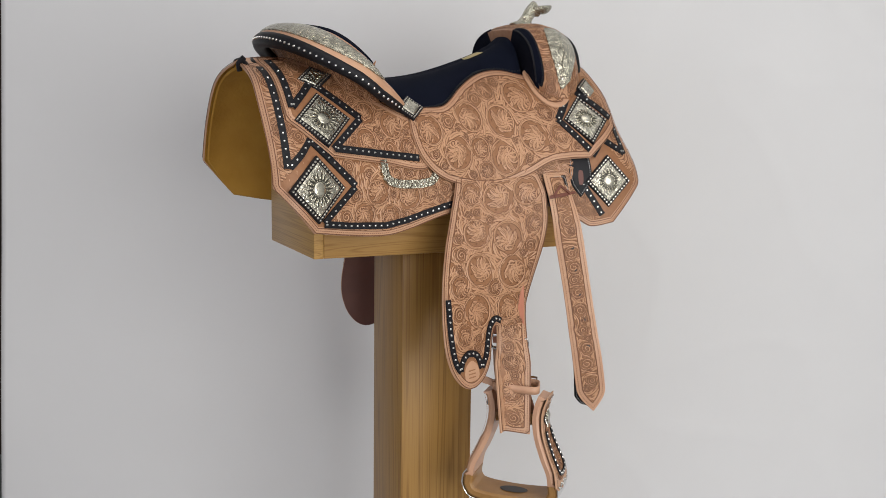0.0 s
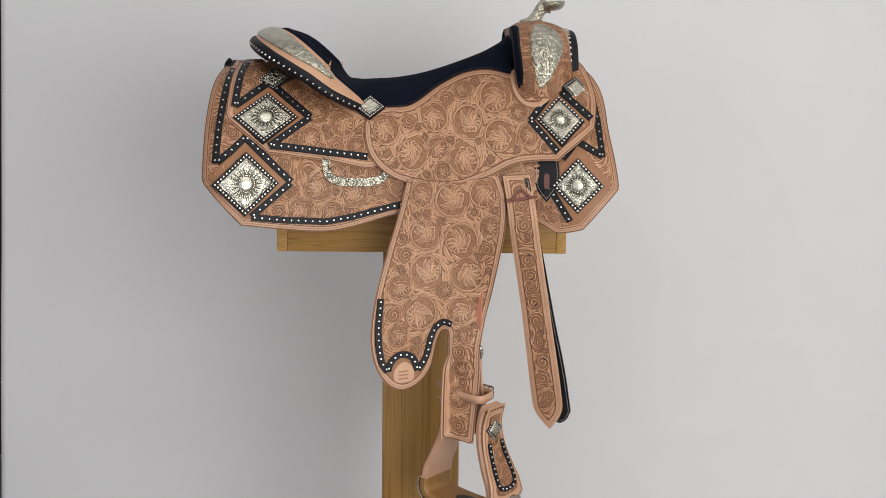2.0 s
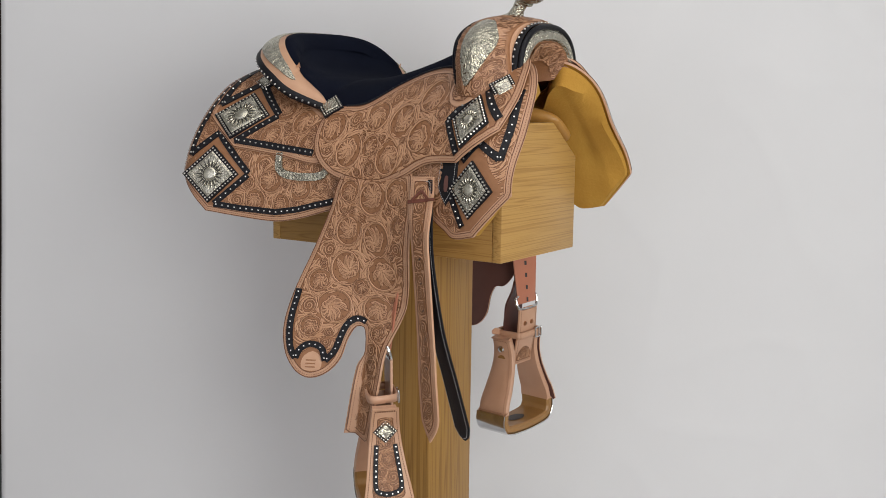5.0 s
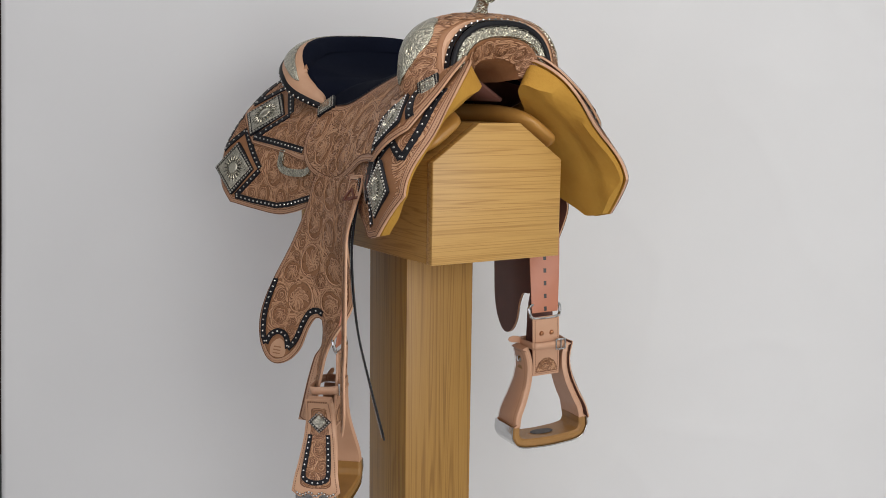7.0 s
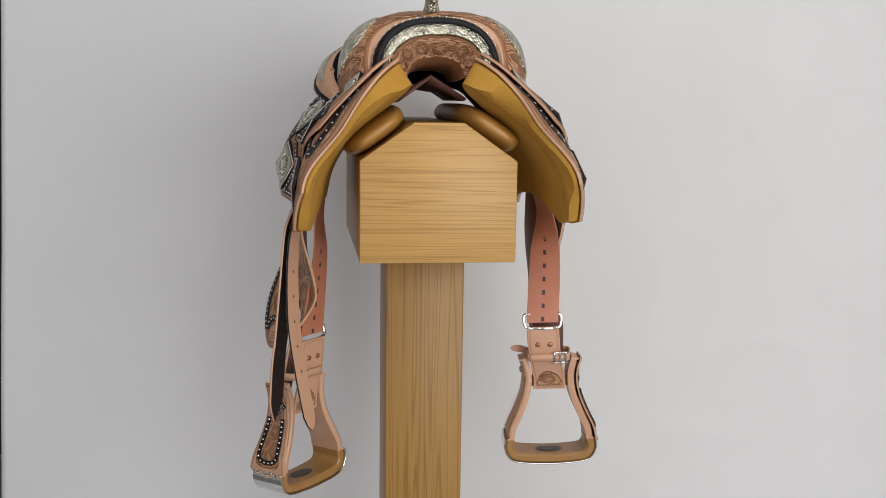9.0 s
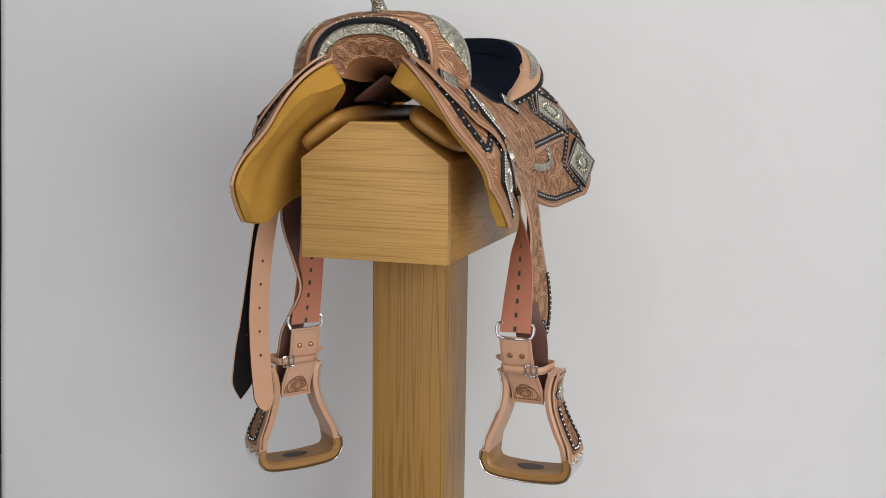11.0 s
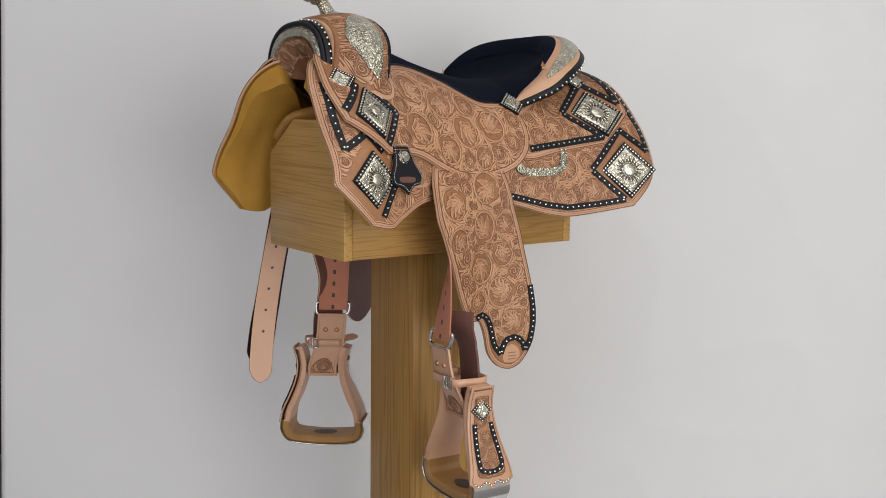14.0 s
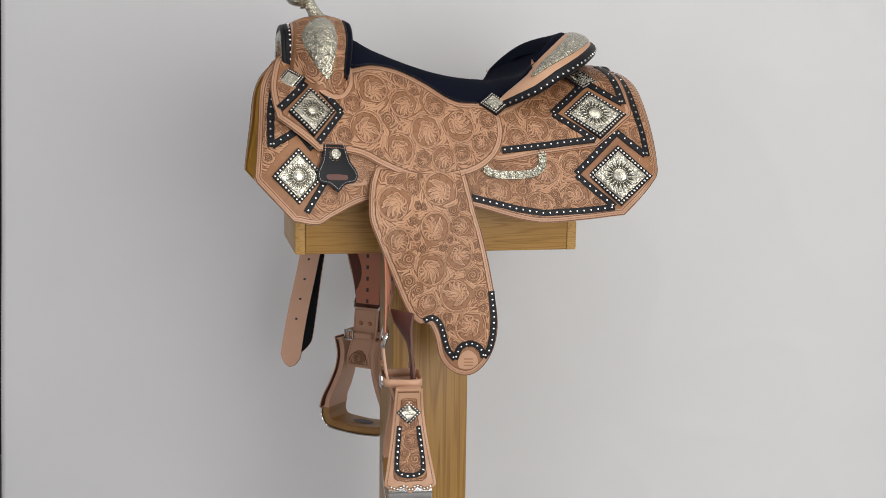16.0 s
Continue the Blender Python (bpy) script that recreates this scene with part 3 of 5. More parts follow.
def concho(saddle, surf, u, v, half_u, half_v, off, label="engraved silver diamond concho with beaded black rim", turn=0.0, seat_at=None):
    """A diamond plate with bevelled edges, a sunburst boss and a rim of beads, at (u, v) on a surface."""
    p = surf.at([(u, v)], off)[0]
    n = surf.at([(u, v)], off + 1.0)[0] - p
    du = surf.at([(u + 0.01, v)], off)[0] - p
    dv = surf.at([(u, v + 0.01)], off)[0] - p
    if seat_at:
        p, n = np.array(seat_at[0]), np.array(seat_at[1])
        n /= np.linalg.norm(n)
    dv -= n * np.dot(dv, n)
    du -= n * np.dot(du, n)
    du, dv = du / np.linalg.norm(du), dv / np.linalg.norm(dv)

    def place(q):
        q = np.asarray(q, float)
        c, s = math.cos(turn), math.sin(turn)
        a, b = q[:, 0] * c - q[:, 1] * s, q[:, 0] * s + q[:, 1] * c
        return p + a[:, None] * du + b[:, None] * dv + q[:, 2:] * n

    def ring(k, z, m=1):
        cs = [(half_u * k, 0), (0, half_v * k), (-half_u * k, 0), (0, -half_v * k)]
        out = []
        for i in range(4):
            a, b = np.array(cs[i]), np.array(cs[(i + 1) % 4])
            out += [(*(a + (b - a) * t / m), z) for t in range(m)]
        return out

    rows = [ring(1.0, -0.003), ring(1.0, 0.0018), ring(0.985, 0.0026)]
    v0, f0 = loft([place(r) for r in rows], True)
    f0.append(tuple(range(8, 12)))
    backing = part("concho", (v0, f0), BLACK, saddle, label)
    outward(backing)
    k1 = 0.80 if half_u > 0.036 else 0.68
    rows = [ring(k1, 0.0025), ring(k1, 0.0040), ring(k1 - 0.10, 0.0058)]
    v1, f1 = loft([place(r) for r in rows], True)
    f1.append(tuple(range(8, 12)))
    outward(part("plate", (v1, f1), PLATE, backing, "engraved silver plate", smooth=False))
    h = Heap()
    size = 0.0027 if half_u > 0.036 else 0.0021
    k = max(4, int(round(math.hypot(half_u, half_v) * 0.90 / (size * 2.45))))
    for q in ring(0.90 if half_u > 0.036 else 0.84, 0.0024, k):
        h.add(place(np.array(q) + DOME[0] * size), DOME[1])
    h.part("bead_rim", BEAD, backing, "rim of dark silver beads")
    if half_u > 0.036:
        # sunburst: a ring of petals round a domed boss
        h = Heap()
        r0 = min(half_u, half_v) * 0.235
        dome = dome_shape(16, 4)
        star = [(r0 * (1.0 if i % 2 else 2.25) * math.cos(math.pi * i / 18), r0 * (1.0 if i % 2 else 2.25) * math.sin(math.pi * i / 18), 0.0061) for i in range(36)]
        part("sunk_ring", (place([(0, 0, 0.0061)] + star), [(0, i + 1, (i + 1) % 36 + 1) for i in range(36)]), OXIDE, backing, "blackened recess round the sunburst", smooth=False)
        h.add(place(dome[0] * (r0, r0, 0.0032) + (0, 0, 0.0056)), dome[1])
        for i in range(18):
            a = 2 * math.pi * (i + 0.5) / 18
            c, s = math.cos(a), math.sin(a)
            reach = 1.95
            d = DOME[0] * (r0 * 0.40 * (reach - 1.0), r0 * 0.115, 0.0030)
            q = np.stack([d[:, 0] * c - d[:, 1] * s, d[:, 0] * s + d[:, 1] * c, d[:, 2]], 1) + (r0 * (reach + 1.1) / 2 * c, r0 * (reach + 1.1) / 2 * s, 0.0056)
            h.add(place(q), DOME[1])
        for i in range(26):
            a = 2 * math.pi * i / 26
            h.add(place(DOME[0] * 0.0011 + (r0 * 1.08 * math.cos(a), r0 * 1.08 * math.sin(a), 0.0058)), DOME[1])
        h.part("sunburst", BOSS, backing, "raised sunburst boss")
    return backing


def diamond(u, v, a, b, k=1.0):
    return np.array([(u + a * k, v), (u, v + b * k), (u - a * k, v), (u, v - b * k)])


SKIRT = [(-0.378, 0.060), (-0.385, -0.138, True), (-0.318, -0.212, True), (-0.250, -0.222), (-0.177, -0.228), (-0.130, -0.221), (-0.045, -0.198), (0.06, -0.185),
         (0.15, -0.187), (0.212, -0.214), (0.235, -0.226), (0.279, -0.219, True), (0.343, -0.148, True), (0.332, -0.05), (0.325, 0.015), (0.308, 0.050), (0.280, 0.069),
         (0.250, 0.060), (0.21, 0.02), (0.1, -0.02), (-0.1, -0.05), (-0.20, -0.005), (-0.27, 0.045), (-0.33, 0.0665)]
HOUSING = [(-0.352, 0.062, True), (-0.350, -0.034, True), (-0.277, -0.092, True), (-0.177, -0.106), (-0.085, -0.115), (-0.09, -0.045), (-0.133, -0.020), (-0.19, 0.010), (-0.255, 0.050), (-0.30, 0.066)]
JOCKEY = [(-0.085, -0.022), (-0.107, -0.038), (-0.110, -0.070), (-0.097, -0.105), (-0.062, -0.134), (-0.005, -0.149), (0.056, -0.150), (0.115, -0.131), (0.160, -0.110), (0.195, -0.104),
          (0.236, -0.102, True), (0.297, -0.050, True), (0.306, 0.0), (0.302, 0.035), (0.292, 0.060), (0.272, 0.070), (0.245, 0.062), (0.215, 0.04), (0.165, 0.040), (0.118, 0.048), (0.073, 0.041), (0.027, 0.019), (-0.030, -0.017)]
FENDER = [(-0.030, -0.125, True), (-0.048, -0.20), (-0.066, -0.260), (-0.088, -0.345), (-0.094, -0.41), (-0.084, -0.456), (-0.062, -0.487), (-0.038, -0.497), (-0.010, -0.487), (0.010, -0.462), (0.019, -0.425), (0.029, -0.403), (0.041, -0.405)]


def side_panels(saddle, sg):
    """Skirt, rear housing and seat jockey of one side with their carving, inlay and silver."""
    surf = side_surf(sg)
    seed = 3 if sg < 0 else 8
    which = "off" if sg < 0 else "near"
    sk = spline(SKIRT)
    skirt = sheet("skirt", sk, surf, -0.004, 0.006, [BORDER, LINING], saddle, "carved tan leather skirt with angular corners")
    sheet("lining", inset(sk, 0.004), surf, lambda uv: -0.012 - 0.010 * smoothstep(0.10, 0.25, uv[:, 0]) * smoothstep(0.340, 0.300, uv[:, 0]) - 0.036 * np.clip((uv[:, 1] + 0.22) / 0.28, 0, 1) * smoothstep(-0.2, 0.1, uv[:, 0]) * (1 - 0.30 * smoothstep(0.20, 0.30, uv[:, 0]) - 0.55 * smoothstep(0.295, 0.335, uv[:, 0])), 0.010, LINING, saddle, "ochre suede skirt lining", rounded=0.003, top_at=-0.0035)
    top = 0.002
    rl = (-0.3115, -0.142, 0.053, 0.058)
    fl = (0.269, -0.142, 0.044, 0.056)
    carve("carving", sk, surf, top, skirt, seed, 0.011, (diamond(rl[0], rl[1], rl[2], rl[3], 1.35), diamond(fl[0], fl[1], fl[2], fl[3], 1.35), spline(JOCKEY), spline(HOUSING)), 0.022, frame_line=False)
    h = Heap()
    ribbon(h, inset(sk, 0.0085), 0.0013, surf, top + 0.0004, closed=True)
    h.part("border_line", CUT, skirt, smooth=False)
    h = Heap()
    e = Heap()
    # thin dark line just inside the outline
    ribbon(e, inset(sk, 0.0007), 0.0016, surf, top + 0.0001, closed=True)
    e.part("dark_edge_line", CUT, skirt, smooth=False)
    stitches(h, inset(sk, 0.0045), surf, top + 0.0003)
    h.part("stitching", THREAD, skirt, "pale stitching along the edge", smooth=False)
    r_up, r_low = (rl[0] - 0.004, rl[1] + rl[3] * 1.34), (rl[0], rl[1] - rl[3] * 1.30)
    inlay([[(-0.357, 0.050), (-0.359, -0.02), (-0.361, -0.108)], [(-0.358, -0.106), (-0.335, -0.085), r_up], [r_up, (rl[0] + rl[2] * 1.42, rl[1] + 0.002)],
           [(rl[0] + rl[2] * 1.40, rl[1]), (-0.302, -0.198)], [(-0.302, -0.199), (-0.25, -0.206), (-0.177, -0.211), (-0.132, -0.204), (-0.048, -0.183), (-0.015, -0.176)]], surf, top, skirt)
    f_up = (fl[0] - 0.001, fl[1] + fl[3] * 1.36)
    inlay([[(0.302, 0.018), (0.309, -0.03), (0.313, -0.095)], [(0.312, -0.092), f_up], [(0.212, fl[1] + 0.008), (fl[0] - 0.012, fl[1] - fl[3] * 1.12)], [f_up, (0.243, fl[1] + fl[3] * 0.8)]], surf, top, skirt)
    concho(saddle, surf, rl[0], rl[1], 0.059, 0.056, top)
    concho(saddle, surf, fl[0], fl[1], 0.046, 0.049, top)

    hs = spline(HOUSING)
    housing = sheet("rear_housing", hs, surf, 0.003, 0.005, [BORDER, BROWN], saddle, "carved tan leather rear housing")
    top = 0.008
    ru = (-0.285, -0.036, 0.055, 0.046)
    rs = (-0.277, 0.0295, 0.034, 0.019)
    carve("carving", hs, surf, top, housing, seed + 20, 0.010, (diamond(*ru, 1.35), diamond(*rs, 1.1), spline(JOCKEY)), 0.021, frame_line=False)
    h = Heap()
    e = Heap()
    ribbon(e, inset(hs, 0.0007), 0.0016, surf, top + 0.0001, closed=True)
    e.part("dark_edge_line", CUT, housing, smooth=False)
    stitches(h, inset(hs, 0.0045), surf, top + 0.0003)
    h.part("stitching", THREAD, housing, smooth=False)
    inlay([[(-0.337, 0.056), (-0.338, 0.0), (-0.338, -0.018)], [(-0.338, -0.016), (ru[0] - 0.002, ru[1] + ru[3] * 1.27)], [(ru[0], ru[1] + ru[3] * 1.27), (ru[0] + ru[2] * 1.40, ru[1])],
           [(ru[0] + ru[2] * 1.38, ru[1]), (ru[0] + 0.008, ru[1] - ru[3] * 1.02)], [(ru[0] + 0.012, -0.081), (-0.24, -0.085), (-0.177, -0.093), (-0.105, -0.101)]], surf, top, housing)
    concho(saddle, surf, ru[0], ru[1], 0.059, 0.057, top)
    concho(saddle, surf, rs[0], rs[1], 0.035, 0.027, top, seat_at=((-0.277, sg * 0.137, 0.036), (-0.05, sg * 0.70, 0.66)))

    jk = spline(JOCKEY)
    jockey = sheet("seat_jockey", jk, surf, 0.0085, 0.005, [BORDER, BROWN], saddle, "carved tan leather seat jockey with scroll flowers")
    top = 0.0135
    fu = (0.243, -0.0385, 0.042, 0.043)
    fs = (0.274, 0.0235, 0.0215, 0.021)
    swell_lobe = np.array([(0.15, 0.05), (0.16, 0.0), (0.19, -0.016), (0.225, -0.005), (0.25, 0.03), (0.26, 0.07), (0.15, 0.08)])
    carve("carving", jk, surf, top, jockey, seed + 40, 0.010, (diamond(*fu, 1.3), diamond(*fs, 1.1), swell_lobe), 0.027)
    h = Heap()
    e = Heap()
    ribbon(e, inset(jk, 0.0007), 0.0016, surf, top + 0.0001, closed=True)
    e.part("dark_edge_line", CUT, jockey, smooth=False)
    stitches(h, inset(jk, 0.0050), surf, top + 0.0003)
    h.part("stitching", THREAD, jockey, smooth=False)
    inlay([[(0.190, fu[1] - 0.002), (fu[0] - 0.004, fu[1] + fu[3] * 1.30)], [(fu[0] - 0.002, fu[1] + fu[3] * 1.28), (0.292, fu[1] + 0.004)], [(0.190, fu[1]), (0.237, -0.090)]], surf, top, jockey)
    concho(saddle, surf, fu[0], fu[1], 0.043, 0.055, top)
    concho(saddle, surf, fs[0], fs[1], 0.028, 0.029, top, seat_at=((0.274, sg * 0.146, 0.024), (0.28, sg * 0.74, 0.55)))
    # small concho at the foot of the cantle
    concho(saddle, surf, -0.103, -0.023, 0.028, 0.028, 0.0155)
    # silver rigging loop
    h = Heap()
    loop = spline([(-0.178, -0.101), (-0.174, -0.128), (-0.160, -0.139), (-0.120, -0.143), (-0.082, -0.139), (-0.070, -0.126), (-0.069, -0.112)], 0.004, False)
    ribbon(h, loop, 0.015, surf, 0.0025, thick=0.0055)
    h.part("rigging_loop", SILVER, saddle, "engraved silver rigging loop")
    # black keeper below the jockey
    if sg < 0:
        kp = spline([(0.197, -0.090, True), (0.234, -0.090, True), (0.237, -0.128), (0.231, -0.150), (0.216, -0.172, True), (0.200, -0.150), (0.195, -0.128)], 0.004)
        sl = spline([(0.2125, -0.124), (0.2195, -0.124), (0.2195, -0.148), (0.2125, -0.148)], 0.003)
        lift = 0.0025
    else:
        kp = spline([(0.190, -0.088, True), (0.226, -0.088, True), (0.231, -0.118), (0.240, -0.138), (0.236, -0.152), (0.218, -0.158), (0.203, -0.171, True), (0.190, -0.158), (0.172, -0.153), (0.168, -0.140), (0.182, -0.118)], 0.004)
        sl = spline([(0.186, -0.143), (0.224, -0.141), (0.222, -0.148), (0.188, -0.150)], 0.003)
        lift = 0.0105
    keeper = sheet("cinch_keeper", kp, surf, lift, 0.004, BLACK, saddle, "black leather keeper with an oval slot")
    sheet("slot", sl, surf, lift + 0.0025, 0.0018, BROWN, keeper, "brown slot of the keeper", rounded=0.0002)
    h = Heap()
    stitches(h, inset(kp, 0.003), surf, lift + 0.0042, step=0.004, width=0.0009)
    h.part("stitching", GREY_THREAD, keeper, smooth=False)
    if sg > 0:
        h = Heap()
        studs(h, [(0.208, -0.110)], surf, lift + 0.0038, 0.0125)
        coin = h.part("round_concho", PLATE, keeper, "small round silver concho")
    # rigging plate beside it
    rp = spline([(0.125, -0.10), (0.205, -0.095), (0.205, -0.135), (0.19, -0.155), (0.15, -0.158), (0.128, -0.145)], 0.005)
    plate = sheet("rigging_plate", rp, surf, 0.0021, 0.003, [BORDER, BROWN], saddle, "carved leather rigging plate")
    carve("carving", rp, surf, 0.0052, plate, seed + 60, 0.005, (), 0.012, frame_line=False, ground=False)


def fender_surf(sg):
    def fn(x, z):
        y = (base_y(x, z) + 0.010 * smoothstep(-0.11, -0.17, z)) * smoothstep(-0.42, -0.25, z) + (0.2225 + 0.12 * np.maximum(-0.15 - z, 0)) * (1 - smoothstep(-0.42, -0.25, z)) + 0.0025
        d = np.maximum(-0.19 - z, 0)
        if sg < 0:
            y = y + 0.135 * d - 0.45 * (x + 0.04) * smoothstep(-0.20, -0.42, z)
            w = smoothstep(0.02, 0.055, x) * smoothstep(-0.36, -0.47, z)
            y = y + 0.90 * w * (x - 0.065)
        else:
            y = y - 0.135 * d + 0.022 * smoothstep(-0.13, -0.25, z) * smoothstep(0.0, 0.11, x) - 0.16 * (x + 0.025) * smoothstep(-0.26, -0.42, z)
        return np.stack([x, sg * y, z], 1)
    return Surf(fn, -1.0 if sg > 0 else 1.0)


def fender(saddle, sg):
    surf = fender_surf(sg)
    if sg < 0:
        out = FENDER + [(0.043, -0.45), (0.034, -0.475), (0.030, -0.592, True), (0.090, -0.600, True), (0.101, -0.477), (0.102, -0.432), (0.127, -0.313), (0.143, -0.214), (0.142, -0.164), (0.130, -0.125, True)]
    else:
        out = [(x + 0.004 * (z < -0.3), z - 0.010 * (z < -0.3), *r) for x, z, *r in FENDER[:-1]] + [(0.038, -0.409), (0.056, -0.407), (0.076, -0.383), (0.109, -0.310), (0.135, -0.25), (0.147, -0.214), (0.143, -0.16), (0.130, -0.125, True)]
    fo = spline(out)
    fe = sheet("fender", fo, surf, 0.0, 0.0055, [BORDER, BROWN], saddle, "long carved leather fender with a notched foot")
    top = 0.0055
    dz = 0.0 if sg < 0 else -0.010
    badge = np.array([(-0.038 + 0.022 * math.cos(a), -0.478 + dz + 0.024 * math.sin(a)) for a in np.linspace(0, 6.28, 20, endpoint=False)])
    strip = np.array([(-0.10, -0.33), (-0.074, -0.33), (-0.075, -0.43), (-0.06, -0.458), (-0.037, -0.44), (-0.012, -0.462), (0.0, -0.43), (0.008, -0.40), (0.03, -0.382), (0.045, -0.39), (0.03, -0.52), (-0.12, -0.52)]) + (0, dz)
    carve("carving", fo, surf, top, fe, 31 + sg, 0.0095, (strip,), 0.029)
    h = Heap()
    e = Heap()
    ribbon(e, inset(fo, 0.0007), 0.0016, surf, top + 0.0001, closed=True)
    e.part("dark_edge_line", CUT, fe, smooth=False)
    stitches(h, inset(fo, 0.0045), surf, top + 0.0003)
    h.part("stitching", THREAD, fe, smooth=False)
    lines = [spline([(-0.079, -0.342), (-0.083, -0.40), (-0.077, -0.445), (-0.066, -0.463)], 0.006, False), spline([(-0.066, -0.463), (-0.060, -0.447), (-0.044, -0.437), (-0.024, -0.443), (-0.014, -0.466)], 0.006, False),
             spline([(-0.014, -0.466), (0.000, -0.447), (0.009, -0.415), (0.018, -0.396), (0.032, -0.388), (0.046, -0.394)], 0.006, False)]
    inlay([ln + (0, dz) for ln in lines], surf, top + 0.0004, fe, 0.0115, 0.0105)
    # maker's badge stamped in plain leather
    ob = sheet("stamp", spline([(-0.052, -0.482), (-0.054, -0.463), (-0.038, -0.450), (-0.022, -0.461), (-0.022, -0.482)]) + (0, dz), surf, top - 0.001, 0.0018, BORDER, fe, "plain stamped leather badge", rounded=0.0004)
    h = Heap()
    for q in range(3):
        ribbon(h, np.array([(-0.047, -0.466 - 0.006 * q), (-0.030, -0.466 - 0.006 * q)]) + (0, dz), 0.0022, surf, top + 0.0012)
    h.part("stamp_bars", LEATHER, fe, smooth=False)


def strap(name, centres, across, width, thick, mats, parent, label="", pointed=0.0):
    """A leather strap through 3D centres with the way across given at each; returns it and its surface."""
    c = spline([tuple(p) for p in centres], 0.008, False)
    k = len(c)
    seg = np.concatenate([[0], np.cumsum([np.linalg.norm(np.subtract(centres[i + 1], centres[i])) for i in range(len(centres) - 1)])])
    cur = np.concatenate([[0], np.cumsum(np.linalg.norm(np.diff(c, axis=0), axis=1))])
    cur = cur / cur[-1] * seg[-1]
    a = np.stack([np.interp(cur, seg, [p[i] for p in across]) for i in range(3)], 1)
    a /= np.linalg.norm(a, axis=1, keepdims=True)
    length = cur[-1]

    def fn(u, v):
        s = np.clip(u, 0, length)
        cc = np.stack([np.interp(s, cur, c[:, i]) for i in range(3)], 1)
        aa = np.stack([np.interp(s, cur, a[:, i]) for i in range(3)], 1)
        aa /= np.linalg.norm(aa, axis=1, keepdims=True)
        ds = np.stack([np.interp(np.clip(s + 0.003, 0, length), cur, c[:, i]) for i in range(3)], 1) - np.stack([np.interp(np.clip(s - 0.003, 0, length), cur, c[:, i]) for i in range(3)], 1)
        ds /= np.maximum(np.linalg.norm(ds, axis=1, keepdims=True), 1e-9)
        return cc + aa * v[:, None] + ds * (u - s)[:, None]

    surf = Surf(fn, 1.0)
    w = width / 2
    e = 0.001
    poly = [(e, -w, True), (e, w, True), (length - max(pointed, e), w, True)] + ([(length - pointed * 0.3, w * 0.55), (length - e, 0, True), (length - pointed * 0.3, -w * 0.55)] if pointed else []) + [(length - max(pointed, e), -w, True)]
    out = spline(poly, 0.006)
    ob = sheet(name, out, surf, -thick / 2, thick, mats, parent, label, grid=0.012)
    return ob, surf, out, length


def torus_loop(points, radius, seg=8):
    return tube(spline(points, 0.004), radius, seg, True)


